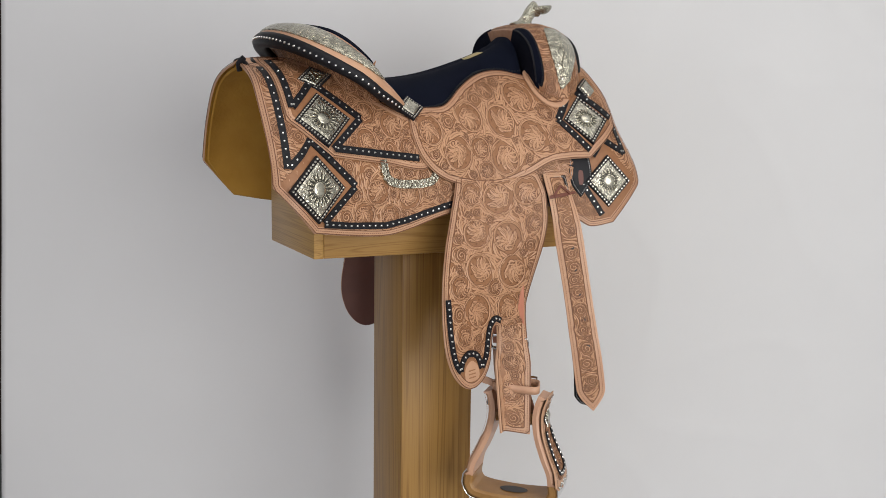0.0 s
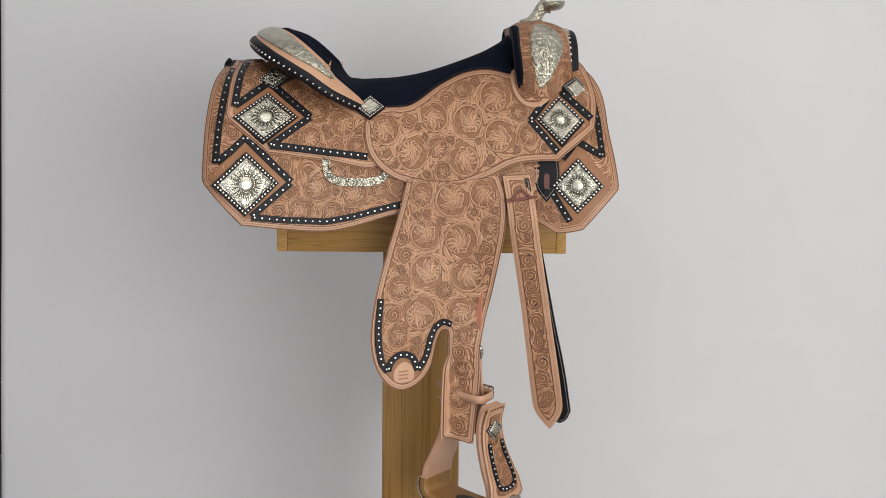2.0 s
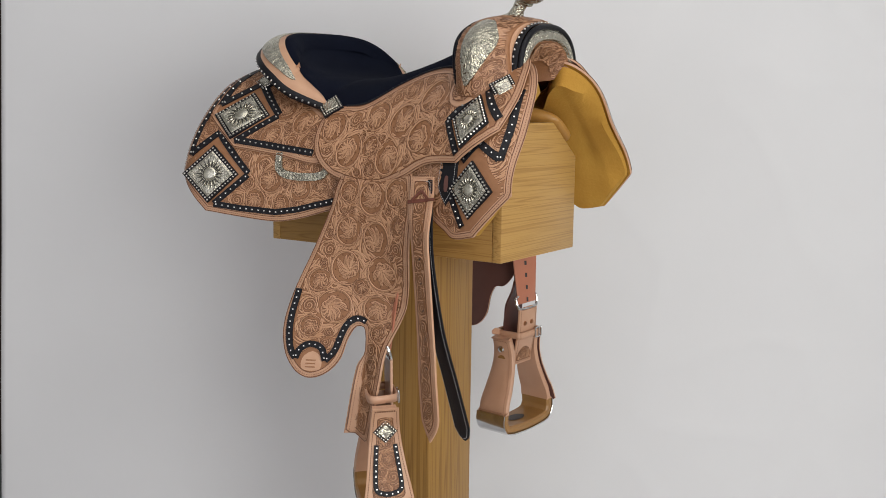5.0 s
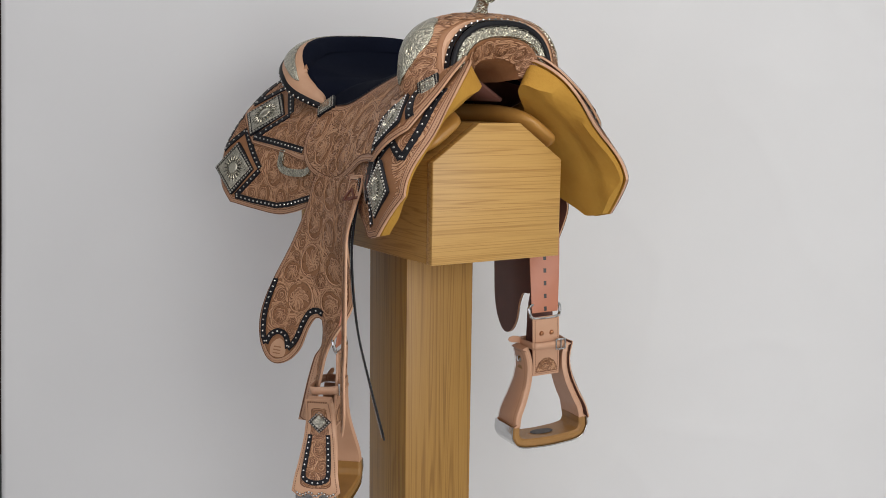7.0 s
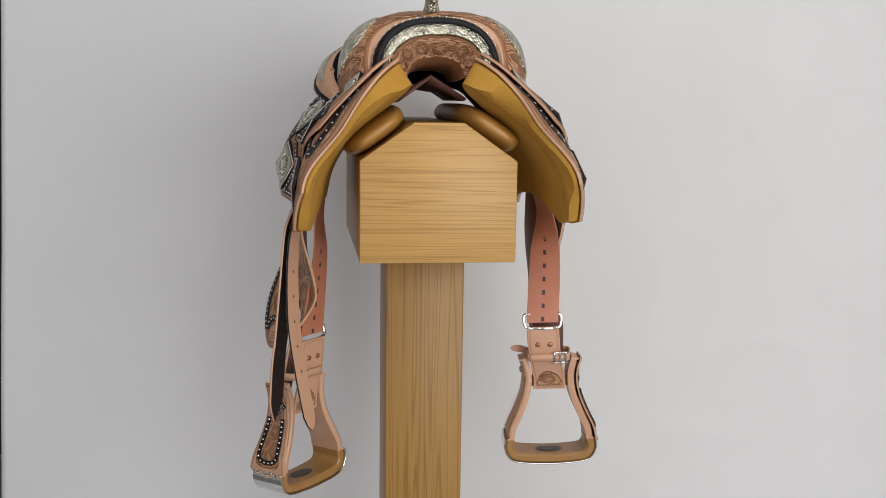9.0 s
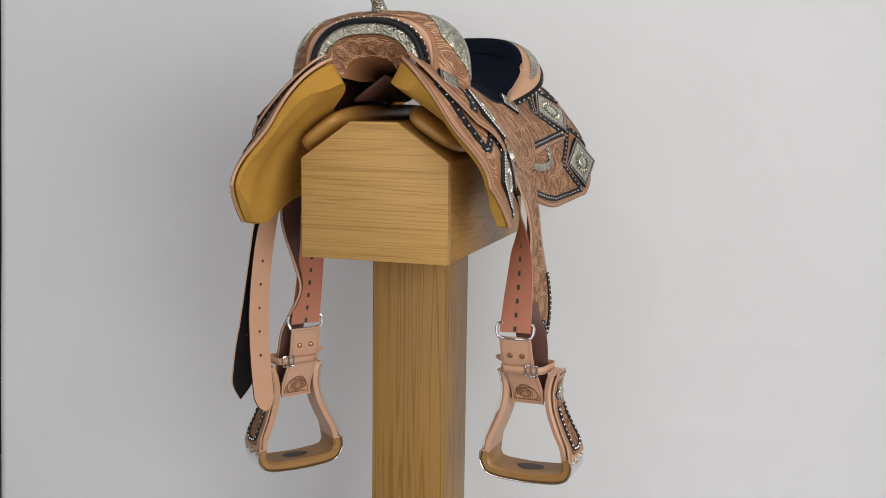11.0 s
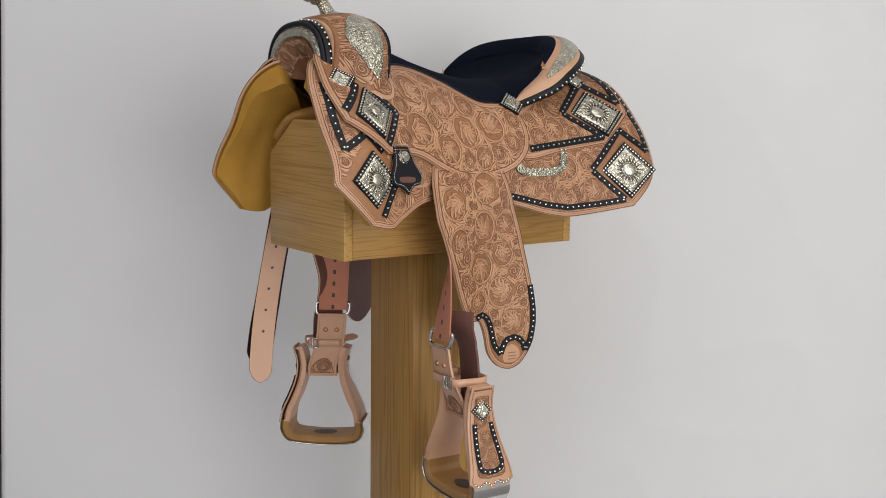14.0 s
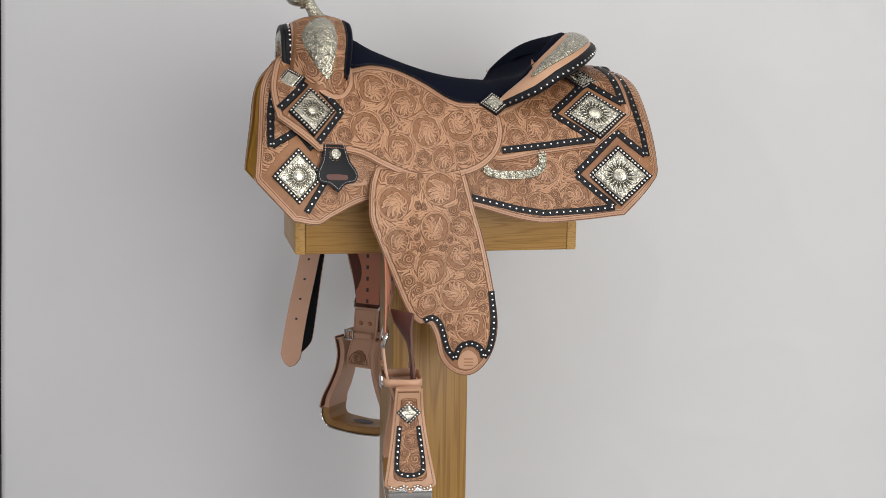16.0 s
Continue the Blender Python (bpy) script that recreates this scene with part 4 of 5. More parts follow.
def stirrup(saddle, origin, turn_deg, sg):
    """Bell stirrup. Local x: outward through the concho, y: forward through the opening, z up; origin at its top bar."""
    rz = Matrix.Rotation(radians(turn_deg), 3, "Z")
    rm = np.array(rz)
    o = np.array(origin)

    def W(q):
        return np.asarray(q, float) @ rm.T + o

    prof = [(0.060, 0.054), (0.054, 0.036), (0.0515, 0.015), (0.056, -0.015), (0.070, -0.052), (0.083, -0.080), (0.088, -0.105)]
    pr = spline(prof, 0.006, False)
    dist = np.concatenate([[0], np.cumsum(np.linalg.norm(np.diff(pr, axis=0), axis=1))])
    L = dist[-1]

    def side_fn(s):
        def fn(u, v):
            x = np.interp(u, dist, pr[:, 0])
            z = np.interp(u, dist, pr[:, 1])
            return W(np.stack([s * x, v, z], 1))
        return Surf(fn, 1.0 if s > 0 else -1.0)

    for s in (1, -1):
        surf = side_fn(s)
        outl = spline([(0.001, -0.021, True), (0.001, 0.021, True), (0.05, 0.025), (L * 0.7, 0.033), (L - 0.001, 0.036, True), (L - 0.001, -0.036, True), (L * 0.7, -0.033), (0.05, -0.025)], 0.006)
        nm = "stirrup_side"
        arm = sheet(nm, outl, surf, -0.016, 0.016, [STRAP, STRAP], saddle, "plain tan leather stirrup side", rounded=0.004)
        h = Heap()
        stitches(h, inset(outl, 0.004), surf, 0.0002)
        h.part("stitching", THREAD, arm, smooth=False)
        if s > 0:
            face = spline([(-0.004, -0.023, True), (-0.004, 0.023, True), (0.05, 0.027), (L * 0.7, 0.036), (L + 0.000, 0.045, True), (L + 0.010, 0.028), (L + 0.004, 0.012), (L + 0.014, 0.0), (L + 0.004, -0.012), (L + 0.010, -0.028), (L + 0.000, -0.045, True), (L * 0.7, -0.036), (0.05, -0.027)], 0.005)

            def ffn(u, v):
                uu = np.clip(u, 0, L)
                x = np.interp(uu, dist, pr[:, 0]) + np.maximum(u - L, 0) * 0.25
                z = np.interp(uu, dist, pr[:, 1]) - np.maximum(u - L, 0) * 0.95 - np.minimum(u, 0)
                return W(np.stack([x, v, z], 1))
            fs = Surf(ffn, 1.0)
            fp = sheet("stirrup_face", face, fs, 0.0006, 0.004, [BORDER, BROWN], saddle, "carved tan leather stirrup face with black inlay")
            h = Heap()
            stitches(h, inset(face, 0.004), fs, 0.0048)
            h.part("stitching", CUT, fp, smooth=False)
            inner = spline([(0.012, -0.014, True), (0.012, 0.014, True), (0.06, 0.017), (L * 0.75, 0.024), (L - 0.012, 0.028), (L - 0.006, 0.0), (L - 0.012, -0.028), (L * 0.75, -0.024), (0.06, -0.017)], 0.005)
            carve("carving", inner, fs, 0.0046, fp, 5, 0.001, (), 0.013)
            track = spline([(0.065, -0.0165, True), (L * 0.8, -0.023), (L - 0.022, -0.021), (L - 0.016, 0.0), (L - 0.022, 0.021), (L * 0.8, 0.023), (0.065, 0.0165, True)], 0.005, False)
            inlay([track], fs, 0.0055, fp, 0.0085, 0.010)
            h = Heap()
            lower = spline([(L + 0.003, -0.034), (L + 0.007, -0.024), (L + 0.001, -0.010), (L + 0.009, 0.0), (L + 0.001, 0.010), (L + 0.007, 0.024), (L + 0.003, 0.034)], 0.004, False)
            studs(h, along(lower, 0.0062)[0], fs, 0.0045, 0.0026)
            h.part("bead_row", BEAD, fp)
            concho(saddle, fs, 0.041, 0.0, 0.0215, 0.0215, 0.0046)
        else:
            h = Heap()
            studs(h, [(0.025, 0.0)], surf, 0.0, 0.008)
            h.part("bolt", CHROME, arm, "polished bolt head")
    # tread: bowed wooden bar with turned-up ends and metal under-plate
    line = spline([(-0.088, -0.104), (-0.089, -0.126), (-0.075, -0.146), (-0.03, -0.153), (0.03, -0.153), (0.075, -0.146), (0.089, -0.126), (0.088, -0.104)], 0.006, False)
    t = np.gradient(line, axis=0)
    t /= np.linalg.norm(t, axis=1, keepdims=True)
    nn = np.stack([-t[:, 1], t[:, 0]], 1)

    def band(d0, d1, yw, nm, mat, label, r=0.004):
        rows = []
        for p, n in zip(line, nn):
            sec = [(d0, -yw + r), (d0 + r, -yw), (d1 - r, -yw), (d1, -yw + r), (d1, yw - r), (d1 - r, yw), (d0 + r, yw), (d0, yw - r)]
            rows.append(W([(p[0] + n[0] * d, y, p[1] + n[1] * d) for d, y in sec]))
        v, f = loft(rows, True, True)
        return outward(part(nm, (v, f), mat, saddle, label))

    tr = band(0.0, 0.017, 0.037, "tread", TREAD, "brown taped stirrup tread")
    band(-0.0032, -0.0004, 0.038, "tread_plate", CHROME, "polished metal band under the tread", 0.001)
    h = Heap()
    disc = [(0.0, 0.0, -0.1355)] + [(0.027 * math.cos(a), 0.015 * math.sin(a), -0.1355) for a in np.linspace(0, 6.28, 24, endpoint=False)]
    h.add(W(disc), [(0, i, i % 24 + 1) for i in range(1, 25)])
    h.part("sticker", PRINT_AND_HOLES, tr, "dark oval print", smooth=False)
    v, f = tube(W([(-0.052, 0, 0.006), (0.052, 0, 0.006)]), 0.011, 12)
    outward(part("top_bar", (v, f), TREAD, saddle))


def leathers(saddle, sg, origin, turn_deg):
    """Stirrup leathers on the inner side: upper strap with holes, ring, riveted lower strap with a buckled hobble."""
    rm = np.array(Matrix.Rotation(radians(turn_deg), 3, "Z"))
    o = np.array(origin)

    def W(x, y, z):
        return tuple(np.array((x, -y * sg, z)) @ rm.T + o)
    ax = tuple(np.array((1, 0, 0)) @ rm.T)
    yo, xo = (0.040, -0.016) if sg > 0 else (0.018, -0.025)
    zr = 0.133 if sg > 0 else 0.140
    xs = 0.100 if sg > 0 else 0.078
    fy = [fender_surf(sg).at([(xs, z)], 0.0)[0][1] - sg * (0.016 if sg > 0 else 0.023) for z in (-0.150, -0.22, -0.29)]
    hi = (xs, fy[0], -0.150)
    ob, surf, out, L = strap("stirrup_leather", [hi, (xs + 0.001, fy[1], -0.22), (xs + 0.002, fy[2], -0.29), W(xo, yo, zr - 0.001)], [(1.0, 0.12 * sg, 0.0), (0.9, 0.25 * sg, 0), tuple(0.6 * np.array(ax) + (0.4, 0, 0)), ax], 0.060, 0.004, RUSSET, saddle, "russet stirrup leather with punched holes")
    # holes are flat dark patches that stand for the shade inside them
    h = Heap()
    for i in range(7):
        for off in (0.0022, -0.0022):
            ribbon(h, np.array([(L - 0.012 - 0.026 * i, 0), (L - 0.012 - 0.026 * i + 0.009, 0)]), 0.006, surf, off)
    h.part("punching", PRINT_AND_HOLES, ob, smooth=False)
    # ring
    pts = [W(xo + dx, yo + dy, dz) for dx, dy, dz in ((-0.036, 0, zr), (-0.030, 0.002, zr - 0.010), (0.030, 0.002, zr - 0.010), (0.036, 0, zr), (0.034, -0.004, zr + 0.014), (0.0, -0.006, zr + 0.016), (-0.034, -0.004, zr + 0.014))]
    v, f = torus_loop(pts, 0.0032)
    part("ring_buckle", (v, f), CHROME, saddle, "polished steel ring buckle")
    low, ls, lo_out, LL = strap("lower_leather", [W(xo, yo + 0.003, zr - 0.008), W(xo * 0.7, yo * 0.75 + 0.006, 0.07), W(0, 0.018, 0.015), W(0, 0.016, -0.008)], [ax] * 4, 0.062, 0.0055, STRAP, saddle, "plain tan lower stirrup leather with two rivets")
    face = 0.003 if np.dot(ls.at([(0.05, 0)], 1.0)[0] - ls.at([(0.05, 0)], 0.0)[0], np.array(W(0, 1, 0)) - o) > 0 else -0.0031
    h = Heap()
    flip = Surf(ls.fn, ls.sign * (1 if face > 0 else -1))
    studs(h, [(0.036, -0.012), (0.036, 0.012)], flip, 0.0027, 0.0055)
    h.part("rivet", material_copper(), low, "copper rivets")
    h = Heap()
    stitches(h, inset(lo_out, 0.0045), flip, 0.0028)
    h.part("stitching", THREAD, low, smooth=False)
    arch = np.array([(LL - 0.004, -0.026), *[(LL - 0.006 - 0.036 * math.sin(a), -0.026 * math.cos(a)) for a in np.linspace(0.1, 3.04, 14)], (LL - 0.004, 0.026)])
    carve("carving", arch, flip, 0.0030, low, 12, 0.001, (), 0.013)
    # hobble strap with a small buckle
    zb = 0.063 if sg > 0 else 0.068
    yb = yo * 0.72 + 0.004
    wrap = [W(-0.042, yb + 0.008, zb), W(-0.006, yb + 0.011, zb), W(0.032, yb + 0.008, zb), W(0.038, yb - 0.004, zb), W(0.040, -0.020, zb), W(0, -0.024, zb), W(-0.040, -0.020, zb), W(-0.043, yb - 0.004, zb)]
    c = spline(wrap, 0.006)
    rows = [[p + np.array((0, 0, dz)) for dz in (-0.007, 0.007)] for p in c] + [[c[0] + np.array((0, 0, dz)) for dz in (-0.007, 0.007)]]
    v, f = loft(rows)
    hob = part("hobble_strap", (v, f), STRAP, saddle, "narrow tan hobble strap")
    md = hob.modifiers.new("thickness", "SOLIDIFY")
    md.thickness, md.offset = 0.003, 0
    bx = 0.018
    pts = [W(bx - 0.011, yb + 0.014, zb - 0.010), W(bx + 0.011, yb + 0.013, zb - 0.010), W(bx + 0.011, yb + 0.013, zb + 0.010), W(bx - 0.011, yb + 0.014, zb + 0.010)]
    v, f = torus_loop([(*p, True) for p in pts], 0.002)
    buckle = part("hobble_buckle", (v, f), CHROME, saddle, "small steel buckle")
    v, f = tube([W(bx, yb + 0.015, zb - 0.010), W(bx, yb + 0.015, zb + 0.010)], 0.0014, 6)
    part("prong_bar", (v, f), CHROME, buckle)
    tip = [W(-0.036, -0.013, zb), W(-0.055, -0.012, zb + 0.006), W(-0.075, -0.010, zb + 0.008)]
    strap("hobble_tip", tip, [(0, 0, 1)] * 3, 0.013, 0.003, STRAP, saddle, pointed=0.012)


def material_copper():
    return bpy.data.materials.get("copper_rivet") or material("copper_rivet", (0.55, 0.27, 0.14), 0.35, 1.0, bump=0)


def back_leg(saddle, origin, turn_deg):
    """Carved leg of the near fender, twisted to face rearward above its stirrup."""
    rm = np.array(Matrix.Rotation(radians(turn_deg), 3, "Z"))
    o = np.array(origin)

    def W(x, y, z):
        return tuple(np.array((x, -y, z)) @ rm.T + o)
    ax = np.array((1, 0, 0)) @ rm.T
    ob, surf, out, L = strap("fender_leg", [(0.084, 0.226, -0.385), (0.083, 0.228, -0.41), W(0, -0.006, 0.12), W(0, -0.012, 0.04), W(0, -0.008, -0.008)], [(-0.5, 0.8, 0), (-0.3, 0.9, 0), ax, ax, ax], 0.060, 0.0055, [BORDER, BROWN], saddle, "carved leather fender leg twisted above the stirrup")
    outer = np.dot(surf.at([(0.2, 0)], 1.0)[0] - surf.at([(0.2, 0)], 0.0)[0], np.array(W(0, -1, 0)) - o)
    if outer < 0:
        for pl in ob.data.polygons:
            pl.material_index = 1 - pl.material_index
    face = np.dot(surf.at([(0.2, 0)], 1.0)[0] - surf.at([(0.2, 0)], 0.0)[0], np.array(W(0, -1, 0)) - o)
    sf = Surf(surf.fn, 1.0 if face > 0 else -1.0)
    carve("carving", out, sf, 0.0030, ob, 77, 0.008, (), 0.02)


def latigo(saddle):
    """Cinch strap on the off side: carved strap with holes over a black one."""
    def lat(x, z):
        d = np.maximum(-0.13 - z, 0)
        mid = 0.161 + 0.157 * d
        return np.stack([x, -(0.222 + 0.34 * np.minimum(d, 0.04) + 0.120 * np.maximum(d - 0.04, 0) + 0.10 * np.maximum(d - 0.30, 0) + 0.42 * (x - mid) * smoothstep(0.02, 0.12, d) + 0.012 * smoothstep(0.02, 0.10, d) * smoothstep(0.44, 0.30, d)), z], 1)
    surf = Surf(lat, 1.0)
    out = spline([(0.137, -0.128, True), (0.184, -0.126, True), (0.197, -0.20), (0.222, -0.36), (0.247, -0.525), (0.243, -0.545), (0.227, -0.571, True), (0.206, -0.548), (0.198, -0.530), (0.175, -0.36), (0.149, -0.20)], 0.006)
    ob = sheet("cinch_strap", out, surf, 0.003, 0.005, [BORDER, BLACK], saddle, "carved tan cinch strap with punched holes")
    carve("carving", out, surf, 0.008, ob, 50, 0.010, (), 0.012)
    h = Heap()
    stitches(h, inset(out, 0.004), surf, 0.0083)
    h.part("stitching", THREAD, ob, smooth=False)
    holes = [(0.186, -0.262), (0.193, -0.305), (0.201, -0.35), (0.210, -0.395), (0.216, -0.446)]
    # dark discs on both faces give the holes their shade; nothing is cut
    h = Heap()
    for c in holes:
        ring = np.array([(c[0] + 0.003 * math.cos(a), c[1] + 0.003 * math.sin(a)) for a in np.linspace(0, 6.28, 10, endpoint=False)])
        for off in (0.0092, 0.0026):
            h.add(surf.at(ring, off), [tuple(range(10))])
    h.part("punching", PRINT_AND_HOLES, ob, smooth=False)
    # lacing: a thong round the strap with a triangle
    h = Heap()
    ribbon(h, densify([(0.143, -0.172), (0.198, -0.166)]), 0.0045, surf, 0.0085, thick=0.002)
    ribbon(h, densify([(0.152, -0.170), (0.168, -0.153)]), 0.0045, surf, 0.0105, thick=0.002)
    ribbon(h, densify([(0.168, -0.153), (0.186, -0.168)]), 0.0045, surf, 0.0105, thick=0.002)
    h.part("thong", material("dark_thong", (0.16, 0.05, 0.03), 0.5, bump=0), ob, "dark red-brown leather thong", smooth=False)
    blk, bs, bo, L = strap("second_strap", [(0.160, -0.228, -0.13), (0.184, -0.254, -0.25), (0.211, -0.260, -0.38), (0.234, -0.250, -0.48), (0.253, -0.234, -0.583)], [(1, -0.1, 0), (0.92, -0.38, 0), (0.9, -0.42, 0), (0.9, -0.42, 0.12), (0.9, -0.40, 0.18)], 0.046, 0.004, [BLACK, STRAP], saddle, "cinch strap with black face and plain tan back", pointed=0.025)
    if (bs.at([(0.2, 0)], 1.0)[0] - bs.at([(0.2, 0)], 0.0)[0])[1] > 0:
        for pl in blk.data.polygons:
            pl.material_index = 1 - pl.material_index
        bs = Surf(bs.fn, -1.0)
    h = Heap()
    stitches(h, inset(bo, 0.003), bs, 0.0022)
    h.part("stitching", GREY_THREAD, blk, smooth=False)
    # hole shade as dark discs laid on the back
    h = Heap()
    for q in (0.18, 0.225, 0.27, 0.315, 0.36):
        ring = np.array([(q + 0.003 * math.cos(a), 0.003 * math.sin(a)) for a in np.linspace(0, 6.28, 10, endpoint=False)])
        h.add(bs.at(ring, -0.0026), [tuple(range(10))])
    h.part("punching", PRINT_AND_HOLES, blk, smooth=False)


# ---- cantle, seat, fork and horn


def rim(ph):
    """Outer line of the cantle; ph runs from the off foot over the top to the near foot."""
    ph = np.asarray(ph, float)
    x = -0.185 - 0.142 * np.sin(ph)
    y = -0.200 * np.cos(ph) * (1 + 0.14 * np.clip(np.sin(ph), 0, 1) ** 2)
    y = np.where(np.sin(ph) < 0, y * (1 + 0.20 * np.sin(ph)), y)
    z = np.interp(-x, [0.105, 0.117, 0.167, 0.207, 0.268, 0.300, 0.318, 0.327], [-0.014, -0.008, 0.018, 0.046, 0.080, 0.099, 0.110, 0.115])
    return np.stack([x, y, z], 1)


PH0, PH1 = -0.52, math.pi + 0.52


def rim_frame(ph):
    """Points of the rim with the ways along it, in across its face, and out of the face."""
    ph = np.asarray(ph, float)
    p = rim(ph)
    t = rim(ph + 2e-2) - rim(ph - 2e-2)
    t /= np.linalg.norm(t, axis=1, keepdims=True)
    back = np.clip(np.sin(ph), 0, 1) ** 2
    hor = np.array((-0.10, 0.0, 0.0)) - p
    hor[:, 2] = 0
    hor /= np.linalg.norm(hor, axis=1, keepdims=True)
    inward = hor + np.array((0.0, 0.0, 1.0)) * (1.02 - 0.57 * back)[:, None]
    inward -= t * (inward * t).sum(1)[:, None]
    inward /= np.linalg.norm(inward, axis=1, keepdims=True)
    nrm = np.cross(t, inward)
    nrm *= np.where(nrm[:, 2] < 0, -1.0, 1.0)[:, None]
    return p, t, inward, nrm


def rim_width(ph):
    s = np.clip((np.asarray(ph) - PH0) / (PH1 - PH0), 0, 1)
    return 0.010 + 0.063 * np.sin(math.pi * s) ** 0.5 - 0.014 * np.sin(math.pi * s) ** 8


def cantle_surf():
    """u: place along the rim (angle), v: 0 at the outer edge to 1 at the seat."""
    def fn(u, v):
        p, t, inw, n = rim_frame(u)
        w = rim_width(u)
        return p + inw * (w * v)[:, None] + n * (0.006 * np.sin(math.pi * np.clip(v, 0, 1)) - 0.012 * v * v)[:, None]
    return Surf(fn, 1.0)


def cantle(saddle):
    ph = np.linspace(PH0, PH1, 120)
    cs = cantle_surf()
    test = cs.at([(1.5, 0.5)], 1.0)[0] - cs.at([(1.5, 0.5)], 0.0)[0]
    if test[2] < 0:
        cs.sign = -1.0
    rows = [cs.at(np.stack([ph, np.full_like(ph, v)], 1), 0.0) for v in np.linspace(0, 1, 8)]
    rows += [cs.at(np.stack([ph, np.full_like(ph, v)], 1), -0.016) for v in (1.0, 0.5, 0.0)]
    v, f = loft(rows)
    face = outward(part("cantle_face", (v, f), BORDER, saddle, "tan leather cantle face"))
    # suede turned over the inner edge of the face
    pr = np.linspace(PH0 + 0.62, PH1 - 0.62, 90)
    rows = [cs.at(np.stack([pr, np.full_like(pr, q)], 1), o) for q, o in ((0.88, -0.001), (0.90, 0.0016), (0.96, 0.0032), (1.04, 0.0030), (1.12, -0.001), (1.22, -0.012), (1.30, -0.030))]
    v, f = loft(rows)
    outward(part("seat_roll", (v, f), SUEDE, saddle, "navy-black suede edge of the seat against the cantle"))
    # rolled black binding with studs
    p, t, inw, n = rim_frame(ph)
    s = (ph - PH0) / (PH1 - PH0)
    rad = 0.008 + 0.006 * np.sin(math.pi * s)
    rows = []
    for i in range(len(ph)):
        c = p[i] - n[i] * (rad[i] * 0.9) - inw[i] * 0.001
        rows.append([c + rad[i] * (math.cos(a) * -inw[i] + math.sin(a) * n[i] * 1.05) for a in np.linspace(0, 2 * math.pi, 12, endpoint=False)])
    v, f = loft(rows, True, True)
    roll = outward(part("cantle_roll", (v, f), BLACK, saddle, "rolled black leather cantle binding"))
    h = Heap()
    mid = np.array([p[i] - n[i] * rad[i] * 0.35 - inw[i] * (rad[i] * 0.62 + 0.001) for i in range(len(ph))])
    at, _ = along(mid, 0.0125, start=0.006)
    k = np.array([np.argmin(((mid - q) ** 2).sum(1)) for q in at])
    for q, i in zip(at, k):
        d = -inw[i] * 0.75 + n[i] * 0.6
        d /= np.linalg.norm(d)
        a = t[i]
        b = np.cross(d, a)
        pos = p[i] - n[i] * rad[i] * 0.9 - inw[i] * 0.001 + d * rad[i] * 0.99
        pos = pos + (q - mid[i])
        h.add(pos + 0.0025 * (DOME[0][:, :1] * a + DOME[0][:, 1:2] * b + 0.8 * DOME[0][:, 2:] * d), DOME[1])
    h.part("stud_trim", STUD, roll, "row of bright round studs")
    # engraved silver plate on the upper face
    lo, hi = PH0 + 0.42, PH1 - 0.42
    u = np.linspace(lo, hi, 90)
    e = np.clip(np.sin(math.pi * (u - lo) / (hi - lo)), 0, 1) ** 0.42
    rows = [cs.at(np.stack([u, 0.45 + (v - 0.5) * e * 0.66], 1), o) for v, o in [(0.0, 0.0002), (0.02, 0.0026), *[(q, 0.003) for q in np.linspace(0.1, 0.9, 6)], (0.98, 0.0026), (1.0, 0.0002)]]
    v, f = loft(rows)
    outward(part("cantle_plate", (v, f), SILVER, saddle, "long engraved silver cantle plate"))
    # carved back of the cantle down to the housing
    u = np.linspace(PH0 + 0.5, PH1 - 0.5, 90)
    p, t, inw, n = rim_frame(u)
    w = rim_width(u)
    upper = p + inw * 0.022 - n * 0.014
    low = []
    for q in upper:
        x = min(q[0] + 0.030, -0.12)
        fy = q[1] * 0.80
        zz = np.linspace(-0.10, 0.066, 80)
        yy = base_y(np.full(80, x), zz)
        z = zz[np.argmin(abs(yy - abs(fy)))]
        low.append((x, fy, min(z, q[2] - 0.004)))
    low = np.array(low)

    def back_fn(a, b):
        pu = np.stack([np.interp(a, u, upper[:, i]) for i in range(3)], 1)
        pl = np.stack([np.interp(a, u, low[:, i]) for i in range(3)], 1)
        return pu + (pl - pu) * b[:, None]
    bs = Surf(back_fn, 1.0)
    test = bs.at([(math.pi / 2, 0.5)], 1.0)[0] - bs.at([(math.pi / 2, 0.5)], 0.0)[0]
    if test[0] > 0:
        bs.sign = -1.0
    rows = [bs.at(np.stack([u, np.full_like(u, q)], 1)) for q in np.linspace(0, 1, 7)]
    v, f = loft(rows)
    bk = outward(part("cantle_back", (v, f), LEATHER, saddle, "carved tan leather cantle back"))
    md = bk.modifiers.new("thickness", "SOLIDIFY")
    md.thickness, md.offset = 0.004, 0
    flat = Surf(lambda a, b: back_fn(a / 0.20, b / 0.055), bs.sign)
    carve("carving", spline([((u[0] + 0.05) * 0.20, 0.003, True), ((u[-1] - 0.05) * 0.20, 0.003, True), ((u[-1] - 0.05) * 0.20, 0.054, True), ((u[0] + 0.05) * 0.20, 0.054, True)]), flat, 0.0022, bk, 4, 0.002, (), 0.014, frame_line=False, ground=False)


SEAT_X = [-0.282, -0.26, -0.235, -0.195, -0.15, -0.10, -0.05, 0.0, 0.045, 0.09, 0.125, 0.150, 0.168, 0.178]
SEAT_ZC = [0.128, 0.105, 0.072, 0.046, 0.035, 0.032, 0.036, 0.046, 0.060, 0.077, 0.092, 0.108, 0.125, 0.142]


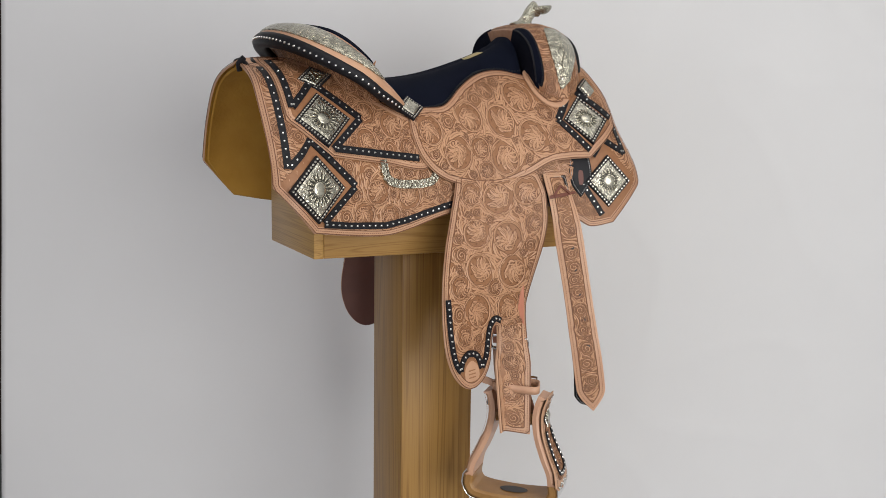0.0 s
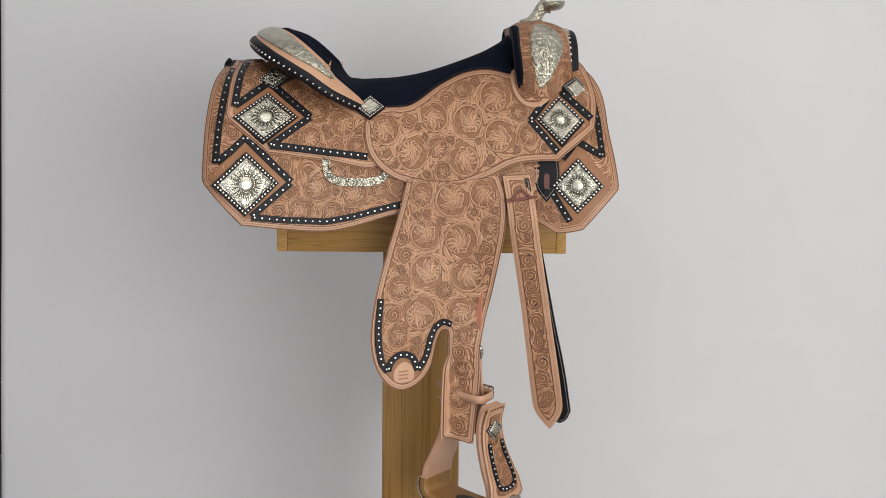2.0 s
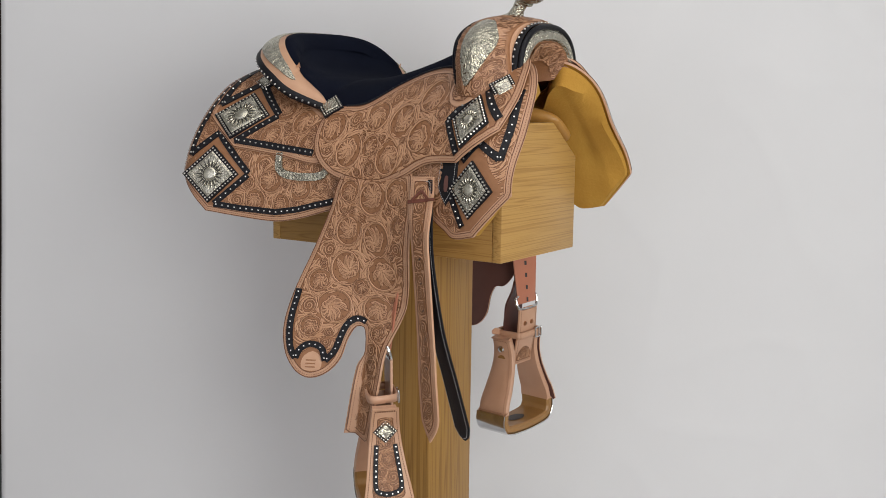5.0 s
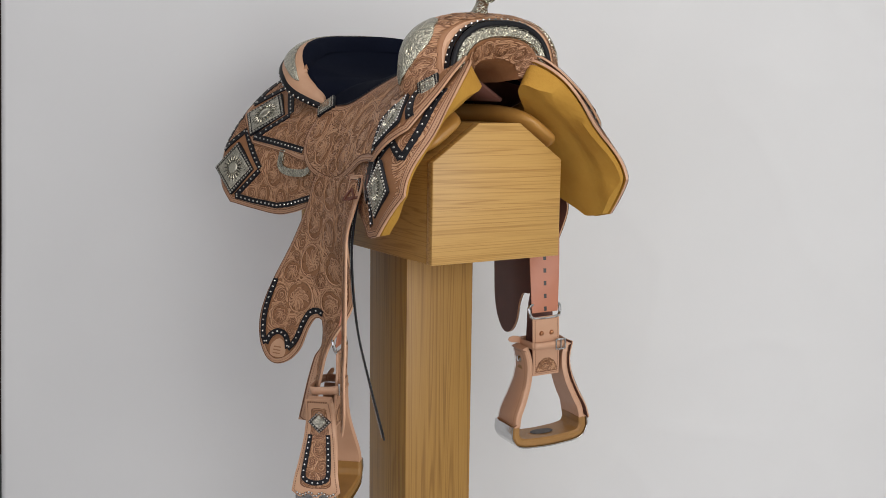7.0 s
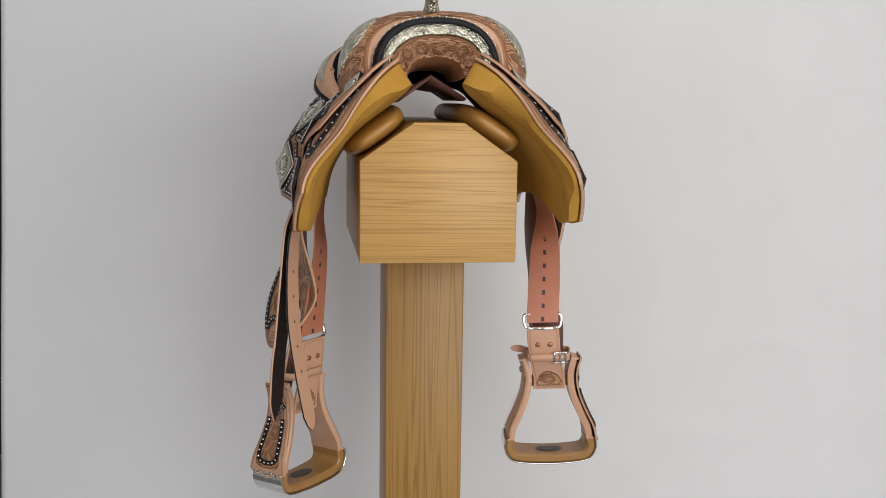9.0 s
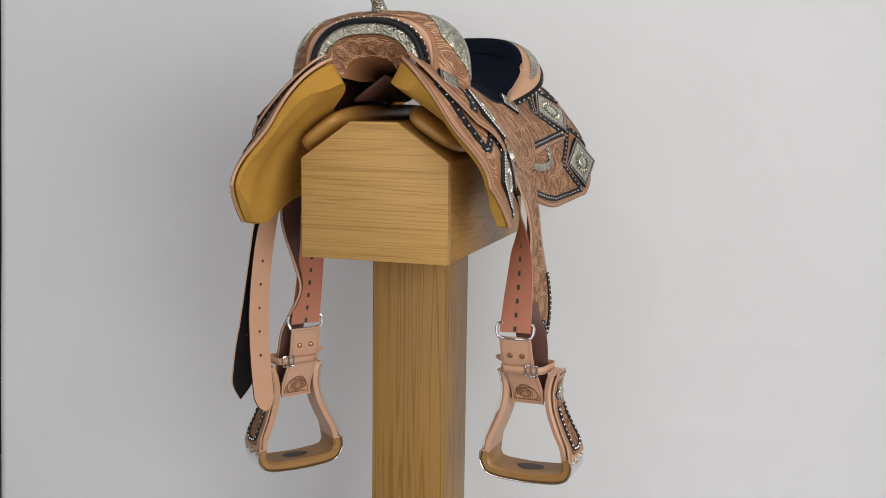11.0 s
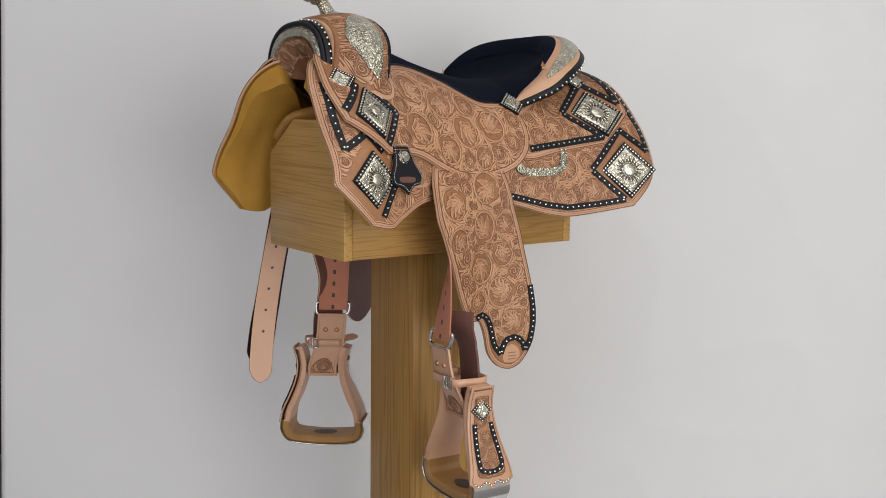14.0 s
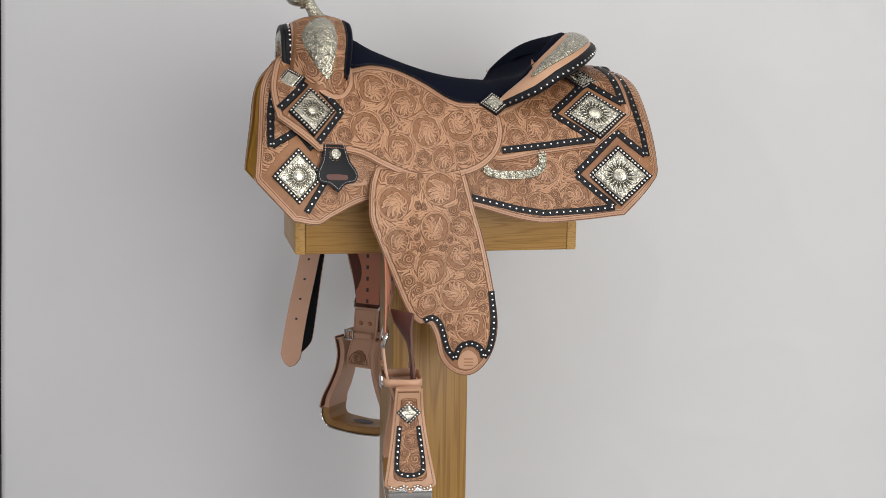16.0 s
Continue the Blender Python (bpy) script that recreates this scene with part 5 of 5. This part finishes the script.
def seat(saddle):
    """Padded seat: dished against the cantle, rounded over the middle, climbing the fork."""
    edge = spline([(-0.085, -0.022), (-0.030, -0.015), (0.027, 0.021), (0.073, 0.043), (0.118, 0.050), (0.150, 0.046), (0.168, 0.050), (0.178, 0.060)], 0.004, False)
    ph = np.linspace(PH0, math.pi / 2, 200)
    p, t, inw, n = rim_frame(ph)
    inner = p + inw * (rim_width(ph) * 0.93)[:, None] - n * 0.010
    order = np.argsort(inner[:, 0])
    xs = np.concatenate([np.linspace(-0.281, 0.178, 72)])
    zc = np.interp(xs, SEAT_X, SEAT_ZC)
    zc = np.convolve(np.pad(zc, 3, mode="edge"), np.ones(7) / 7, "valid")
    rows = []
    for x, c in zip(xs, zc):
        y_r = np.interp(x, inner[order, 0], np.abs(inner[order, 1]))
        z_r = np.interp(x, inner[order, 0], inner[order, 2])
        z_e = float(np.interp(x, edge[:, 0], edge[:, 1]))
        y_e = float(base_y(x, z_e)) + 0.012
        w = float(smoothstep(-0.155, -0.095, x))
        ye, ze = y_r * (1 - w) + y_e * w, z_r * (1 - w) + (z_e - 0.004) * w
        ye *= float(1 - 0.32 * smoothstep(0.155, 0.178, x))
        k = 2.4 * (1 - w) + 2.6 * w
        row = []
        for s in np.linspace(-1, 1, 41):
            a = abs(s)
            bulge = 0.0
            if w > 0.5:
                bulge = 0.004 * (w - 0.5) * 2 * math.sin(math.pi * min(a, 1.0)) * (1 if x < 0.14 else 0.4)
            row.append((x, ye * s, c + (ze - c) * a**k + bulge))
        rows.append(row)
    v, f = loft(rows)
    st = part("seat", (v, f), SUEDE, saddle, "padded navy-black suede seat")
    outward(st)
    md = st.modifiers.new("thickness", "SOLIDIFY")
    md.thickness, md.offset = 0.008, 0
    # pinked edge along the jockey
    h = Heap()
    for sg in (1, -1):
        q, d = along(edge[4:-6], 0.0055)
        studs(h, q + (0.0, 0.001), side_surf(sg), 0.013, 0.0027)
    h.part("pinked_edge", BLACK, st, "scalloped black seat edge")
    # small woven tag
    tag = block((0.078, -0.015, 0.0785), (0.114, 0.015, 0.0810), 0.0008)
    bmesh.ops.rotate(tag, verts=tag.verts, cent=(0.096, 0.0, 0.0800), matrix=Matrix.Rotation(radians(-23), 3, "Y"))
    bmesh.ops.translate(tag, verts=tag.verts, vec=(0, 0, 0.0055))
    part("seat_tag", tag, GOLD, saddle, "small gold and black woven tag")


def fork_fn(u, v):
    """u: angle over the arch from off to near side, v: length along the saddle."""
    xs = [0.158, 0.175, 0.195, 0.215, 0.240, 0.262, 0.276]
    a = np.interp(v, xs, [0.134, 0.152, 0.162, 0.165, 0.148, 0.118, 0.102])
    zt = np.interp(v, xs, [0.138, 0.146, 0.150, 0.1510, 0.146, 0.139, 0.133])
    zb = np.interp(v, xs, [0.020, -0.002, -0.012, -0.010, 0.010, 0.035, 0.050])
    c, s = np.cos(u), np.sin(u)
    y = -a * np.sign(c) * np.abs(c) ** 0.66
    z = zb + (zt - zb) * np.abs(s) ** 0.80
    y = y * (1 + 0.06 * np.sin(2 * np.clip(u, 0, math.pi)) ** 2)
    return np.stack([v + 0.012 * (1 - np.abs(s)) ** 2, y, z], 1)


def fork(saddle):
    sf = Surf(fork_fn, 1.0)
    if (sf.at([(math.pi / 2, 0.21)], 1.0)[0] - sf.at([(math.pi / 2, 0.21)], 0.0)[0])[2] < 0:
        sf.sign = -1.0
    us = np.linspace(0.0, math.pi, 64)
    rows = [sf.at(np.stack([us, np.full_like(us, v)], 1)) for v in np.linspace(0.158, 0.2625, 24)]
    rows = [(0.4 * rows[0] + 0.6 * np.array((0.17, 0.0, 0.05)))] + rows
    v, f = loft(rows)
    rear = [1 if i < 126 and abs(us[i % 63] - math.pi / 2) > 0.24 else 0 for i in range(len(f))]
    fk = outward(part("fork", (v, f, rear), [LEATHER, SUEDE], saddle, "carved tan leather fork"))
    md = fk.modifiers.new("thickness", "SOLIDIFY")
    md.thickness, md.offset = 0.004, -1
    # carving over the fork
    flat = Surf(lambda a, b: fork_fn(a / 0.15, b), sf.sign)
    plates = [np.array([(u if g < 0 else math.pi - u, v) for u, v in ((0.16, 0.200), (0.36, 0.192), (0.66, 0.188), (0.98, 0.194), (1.16, 0.206), (1.13, 0.224), (0.88, 0.242), (0.60, 0.247), (0.36, 0.231))]) * (0.15, 1.0) for g in (-1, 1)]
    carve("carving", spline([(0.01, 0.168, True), (0.46, 0.168, True), (0.46, 0.259, True), (0.01, 0.259, True)]), flat, 0.0004, fk, 21, 0.002, plates, 0.015, frame_line=False, ground=False)
    # seat suede that climbs the rear of both shoulders, with a pinked edge
    for sg in (-1, 1):
        ear = [(0.10, 0.1584, True), (0.10, 0.166), (0.30, 0.171), (0.65, 0.170), (0.95, 0.171), (1.18, 0.172), (1.32, 0.167), (1.34, 0.1584, True)]
        ear = spline([((u if sg < 0 else math.pi - u) * 0.15, *r) for u, *r in ear], 0.004)
        er = sheet("seat_ear", ear, flat, -0.001, 0.0045, SUEDE, saddle, "navy-black suede over the rear of the fork", grid=0.008)
        h = Heap()
        studs(h, along(inset(ear, 0.0008), 0.0055, True)[0], flat, 0.0015, 0.0026)
        h.part("pinked_edge", BLACK, er, "scalloped black seat edge")
    # leaf-shaped silver plates on both shoulders
    for sg in (-1, 1):
        out = [(0.16, 0.200), (0.36, 0.192), (0.66, 0.188), (0.98, 0.194), (1.16, 0.206), (1.13, 0.224), (0.88, 0.242), (0.60, 0.247), (0.36, 0.231)]
        out = spline([(u if sg < 0 else math.pi - u, v) for u, v in out], 0.02)
        mid = out.mean(0)
        ring0 = [sf.at(mid + (out - mid) * k, o) for k, o in ((1.0, 0.0), (0.985, 0.0035), (0.95, 0.0042), (0.75, 0.0046), (0.5, 0.0048), (0.25, 0.0048), (0.02, 0.0048))]
        v, f = loft(ring0, True)
        outward(part("fork_plate", (v, f), SILVER, saddle, "large engraved silver fork plate"))
        # leather lobe at the foot of the fork
        lobe = spline([(0.166, 0.045), (0.163, 0.010), (0.178, -0.012), (0.200, -0.018), (0.225, -0.006), (0.243, 0.022), (0.250, 0.05)], 0.005)
        ls = side_surf(sg)
        lb = sheet("fork_skirt", lobe, ls, 0.0137, 0.005, [BORDER, BROWN], saddle, "rounded leather foot of the fork")
        carve("carving", lobe, ls, 0.0187, lb, 90 + sg, 0.007, (), 0.014)
    # gullet: stud strip, black welt, silver band, carved inner face

    def arch(a, top, bot, x, n=60):
        s = np.linspace(0, math.pi, n)
        return np.stack([np.full(n, x), -a * np.sign(np.cos(s)) * np.abs(np.cos(s)) ** 0.8, bot + (top - bot) * np.sin(s) ** 0.85], 1)
    lip = sf.at(np.stack([np.linspace(0, math.pi, 60), np.full(60, 0.2622)], 1))
    v, f = loft([lip, 0.5 * lip + 0.5 * arch(0.112, 0.1385, 0.042, 0.264) + np.array((0.003, 0, 0)), arch(0.111, 0.1375, 0.042, 0.266)])
    outward(part("fork_lip", (v, f), BORDER, saddle, "turned leather lip of the fork"))
    v, f = loft([arch(0.112, 0.1370, 0.040, 0.2605), arch(0.112, 0.1385, 0.042, 0.264), arch(0.107, 0.1365, 0.046, 0.277)])
    part("gullet_strip", (v, f), BLACK, saddle, "black inlay along the gullet")
    h = Heap()
    at, _ = along(arch(0.1105, 0.1383, 0.046, 0.2695), 0.0125, start=0.006)
    for q in at:
        d = q - np.array((0.268, 0, 0.055))
        d[0] = 0.02
        d /= np.linalg.norm(d)
        a = np.array((1.0, 0, 0)) - d * d[0]
        a /= np.linalg.norm(a)
        b = np.cross(d, a)
        h.add(q + 0.0026 * (DOME[0][:, :1] * a + DOME[0][:, 1:2] * b + 0.8 * DOME[0][:, 2:] * d), DOME[1])
    h.part("stud_trim", STUD, saddle, "row of bright round studs")
    v, f = tube(arch(0.1015, 0.1305, 0.045, 0.280), 0.0052, 12)
    outward(part("gullet_welt", (v, f), BLACK, saddle, "black leather welt round the gullet"))
    v, f = loft([arch(0.097, 0.1265, 0.045, 0.282), arch(0.092, 0.121, 0.045, 0.286), arch(0.083, 0.109, 0.045, 0.285), arch(0.080, 0.1055, 0.045, 0.280)])
    outward(part("gullet_plate", (v, f), SILVER, saddle, "engraved silver gullet band"))
    inner = [arch(0.081, 0.1065, 0.040, 0.281), arch(0.064, 0.088, 0.040, 0.272), arch(0.050, 0.072, 0.035, 0.255), arch(0.045, 0.060, 0.03, 0.20), arch(0.04, 0.052, 0.03, 0.10)]
    v, f = loft(inner)
    gi = outward(part("gullet_lining", (v, f), LEATHER, saddle, "carved tan leather inside the gullet"))

    def gf(u, w):
        s = np.clip(u / 0.25, 0, 1) * 59
        i = np.clip(s.astype(int), 0, 58)
        fr = (s - i)[:, None]
        a = inner[0][i] * (1 - fr) + inner[0][i + 1] * fr
        b = inner[2][i] * (1 - fr) + inner[2][i + 1] * fr
        return a + (b - a) * (w / 0.04)[:, None]
    gs = Surf(gf, 1.0)
    if (gs.at([(0.125, 0.02)], 1.0)[0] - gs.at([(0.125, 0.02)], 0.0)[0])[0] < 0:
        gs.sign = -1.0
    carve("carving", spline([(0.004, 0.002, True), (0.246, 0.002, True), (0.246, 0.039, True), (0.004, 0.039, True)]), gs, 0.0035, gi, 2, 0.001, (), 0.013, frame_line=False, ground=False)
    # dark saddle tree seen through the gullet
    v, f = loft([[(x, y, z) for y, z in ((-0.06, -0.005), (-0.035, 0.012), (0.0, 0.018 + 0.10 * max(x, 0)), (0.035, 0.012), (0.06, -0.005))] for x in (-0.1, 0.0, 0.1, 0.19)])
    tr = part("ground_seat", (v, f), BROWN, saddle, "dark brown leather under the seat")
    md = tr.modifiers.new("thickness", "SOLIDIFY")
    md.thickness = 0.006


def horn(saddle):
    line = spline([(0.200, 0, 0.138), (0.210, 0, 0.150), (0.217, 0, 0.164), (0.226, 0, 0.178), (0.236, 0, 0.183)], 0.004, False)
    r = np.interp(np.linspace(0, 1, len(line)), [0, 0.25, 0.55, 0.8, 1], [0.024, 0.016, 0.0115, 0.0125, 0.017])
    v, f = tube(line, r, 16)
    neck = outward(part("horn", (v, f), SILVER, saddle, "engraved silver saddle horn"))
    # slanted cap with a domed underside and a flat bright top
    up = np.array((-0.10, 0.0, 0.995))
    a, b = np.array((0.995, 0, 0.10)), np.array((0, 1.0, 0))
    c = np.array((0.2455, 0.0, 0.1855))
    prof = [(0.010, -0.013), (0.017, -0.0105), (0.0225, -0.0055), (0.0245, -0.0005), (0.0245, 0.0025), (0.0225, 0.004), (0.012, 0.0045), (0.001, 0.0045)]
    rows = [[c + rr * (math.cos(s) * a + math.sin(s) * b) + h * up for s in np.linspace(0, 2 * math.pi, 32, endpoint=False)] for rr, h in prof]
    v, f = loft(rows, True, True)
    outward(part("horn_cap", (v, f), SILVER, neck, "round engraved silver horn cap"))


def bars(saddle):
    """Rounded hide-covered bars that bear on the stand's sloping sides."""
    for sg in (-1, 1):
        rows = []
        for x in 0.2625 * np.sin(np.linspace(-math.pi / 2, math.pi / 2, 48)):
            e = math.sqrt(max(0.0, 1 - min(1.0, abs(x) / 0.263) ** 5))
            cen = np.array((x, sg * 0.1035, -0.055))
            d = np.array((0, sg * 0.82, -0.572))
            n = np.array((0, sg * 0.572, 0.82))
            hl, ht = 0.064 * (0.35 + 0.65 * e), 0.023 * (0.08 + 0.92 * e)
            rows.append([cen + d * hl * np.sign(math.cos(s)) * abs(math.cos(s)) ** 0.6 + n * ht * np.sign(math.sin(s)) * abs(math.sin(s)) ** 0.75 for s in np.linspace(0, 2 * math.pi, 28, endpoint=False)])
        v, f = loft(rows, True, True)
        outward(part("tree_bar", (v, f), PAD, saddle, "rounded waxed hide bar of the saddle tree"))


def rear_tie(saddle):
    """Black lacing that joins the skirts behind the cantle."""
    for k, (x, w) in enumerate(((-0.368, 0.012), (-0.350, 0.010))):
        line = spline([(x, -0.055, 0.052), (x - 0.004, -0.03, 0.063), (x, 0.0, 0.066), (x - 0.003, 0.03, 0.063), (x, 0.055, 0.052)], 0.006, False)
        v, f = tube(line, 0.004, 8)
        outward(part("rear_tie", (v, f), BLACK, saddle, "black leather lacing behind the cantle"))
    v, f = tube(spline([(-0.372, -0.035, 0.070), (-0.380, -0.030, 0.060), (-0.378, -0.026, 0.046)], 0.004, False), 0.005, 8)
    outward(part("rear_tie", (v, f), BLACK, saddle))


OFF_STIRRUP = (0.084, -0.258, -0.586)
NEAR_STIRRUP = (0.079, 0.239, -0.568)


def western_saddle():
    sd = empty("western_saddle")
    tagged(sd, "carved tan leather western saddle with silver conchos and black seat", "saddle")
    for sg in (-1, 1):
        side_panels(sd, sg)
        fender(sd, sg)
    bars(sd)
    seat(sd)
    cantle(sd)
    fork(sd)
    horn(sd)
    rear_tie(sd)
    latigo(sd)
    stirrup(sd, OFF_STIRRUP, -43, -1)
    leathers(sd, -1, OFF_STIRRUP, -43)
    stirrup(sd, NEAR_STIRRUP, 84, 1)
    leathers(sd, 1, NEAR_STIRRUP, 84)
    back_leg(sd, NEAR_STIRRUP, 84)
    return sd


room()
backdrop()
STAND = saddle_stand()
SADDLE = western_saddle()


def motions():
    """Stand and saddle turn together, slowly and evenly."""
    walk(STAND, [(t, pose(0, 0, 0, 0, 0, a)) for t, a in TURN])
    walk(SADDLE, [(t, pose(0, 0, 0, 0, 0, a) @ pose(0, -0.010, 1.4, 1.7, 0, 0)) for t, a in TURN])


motions()
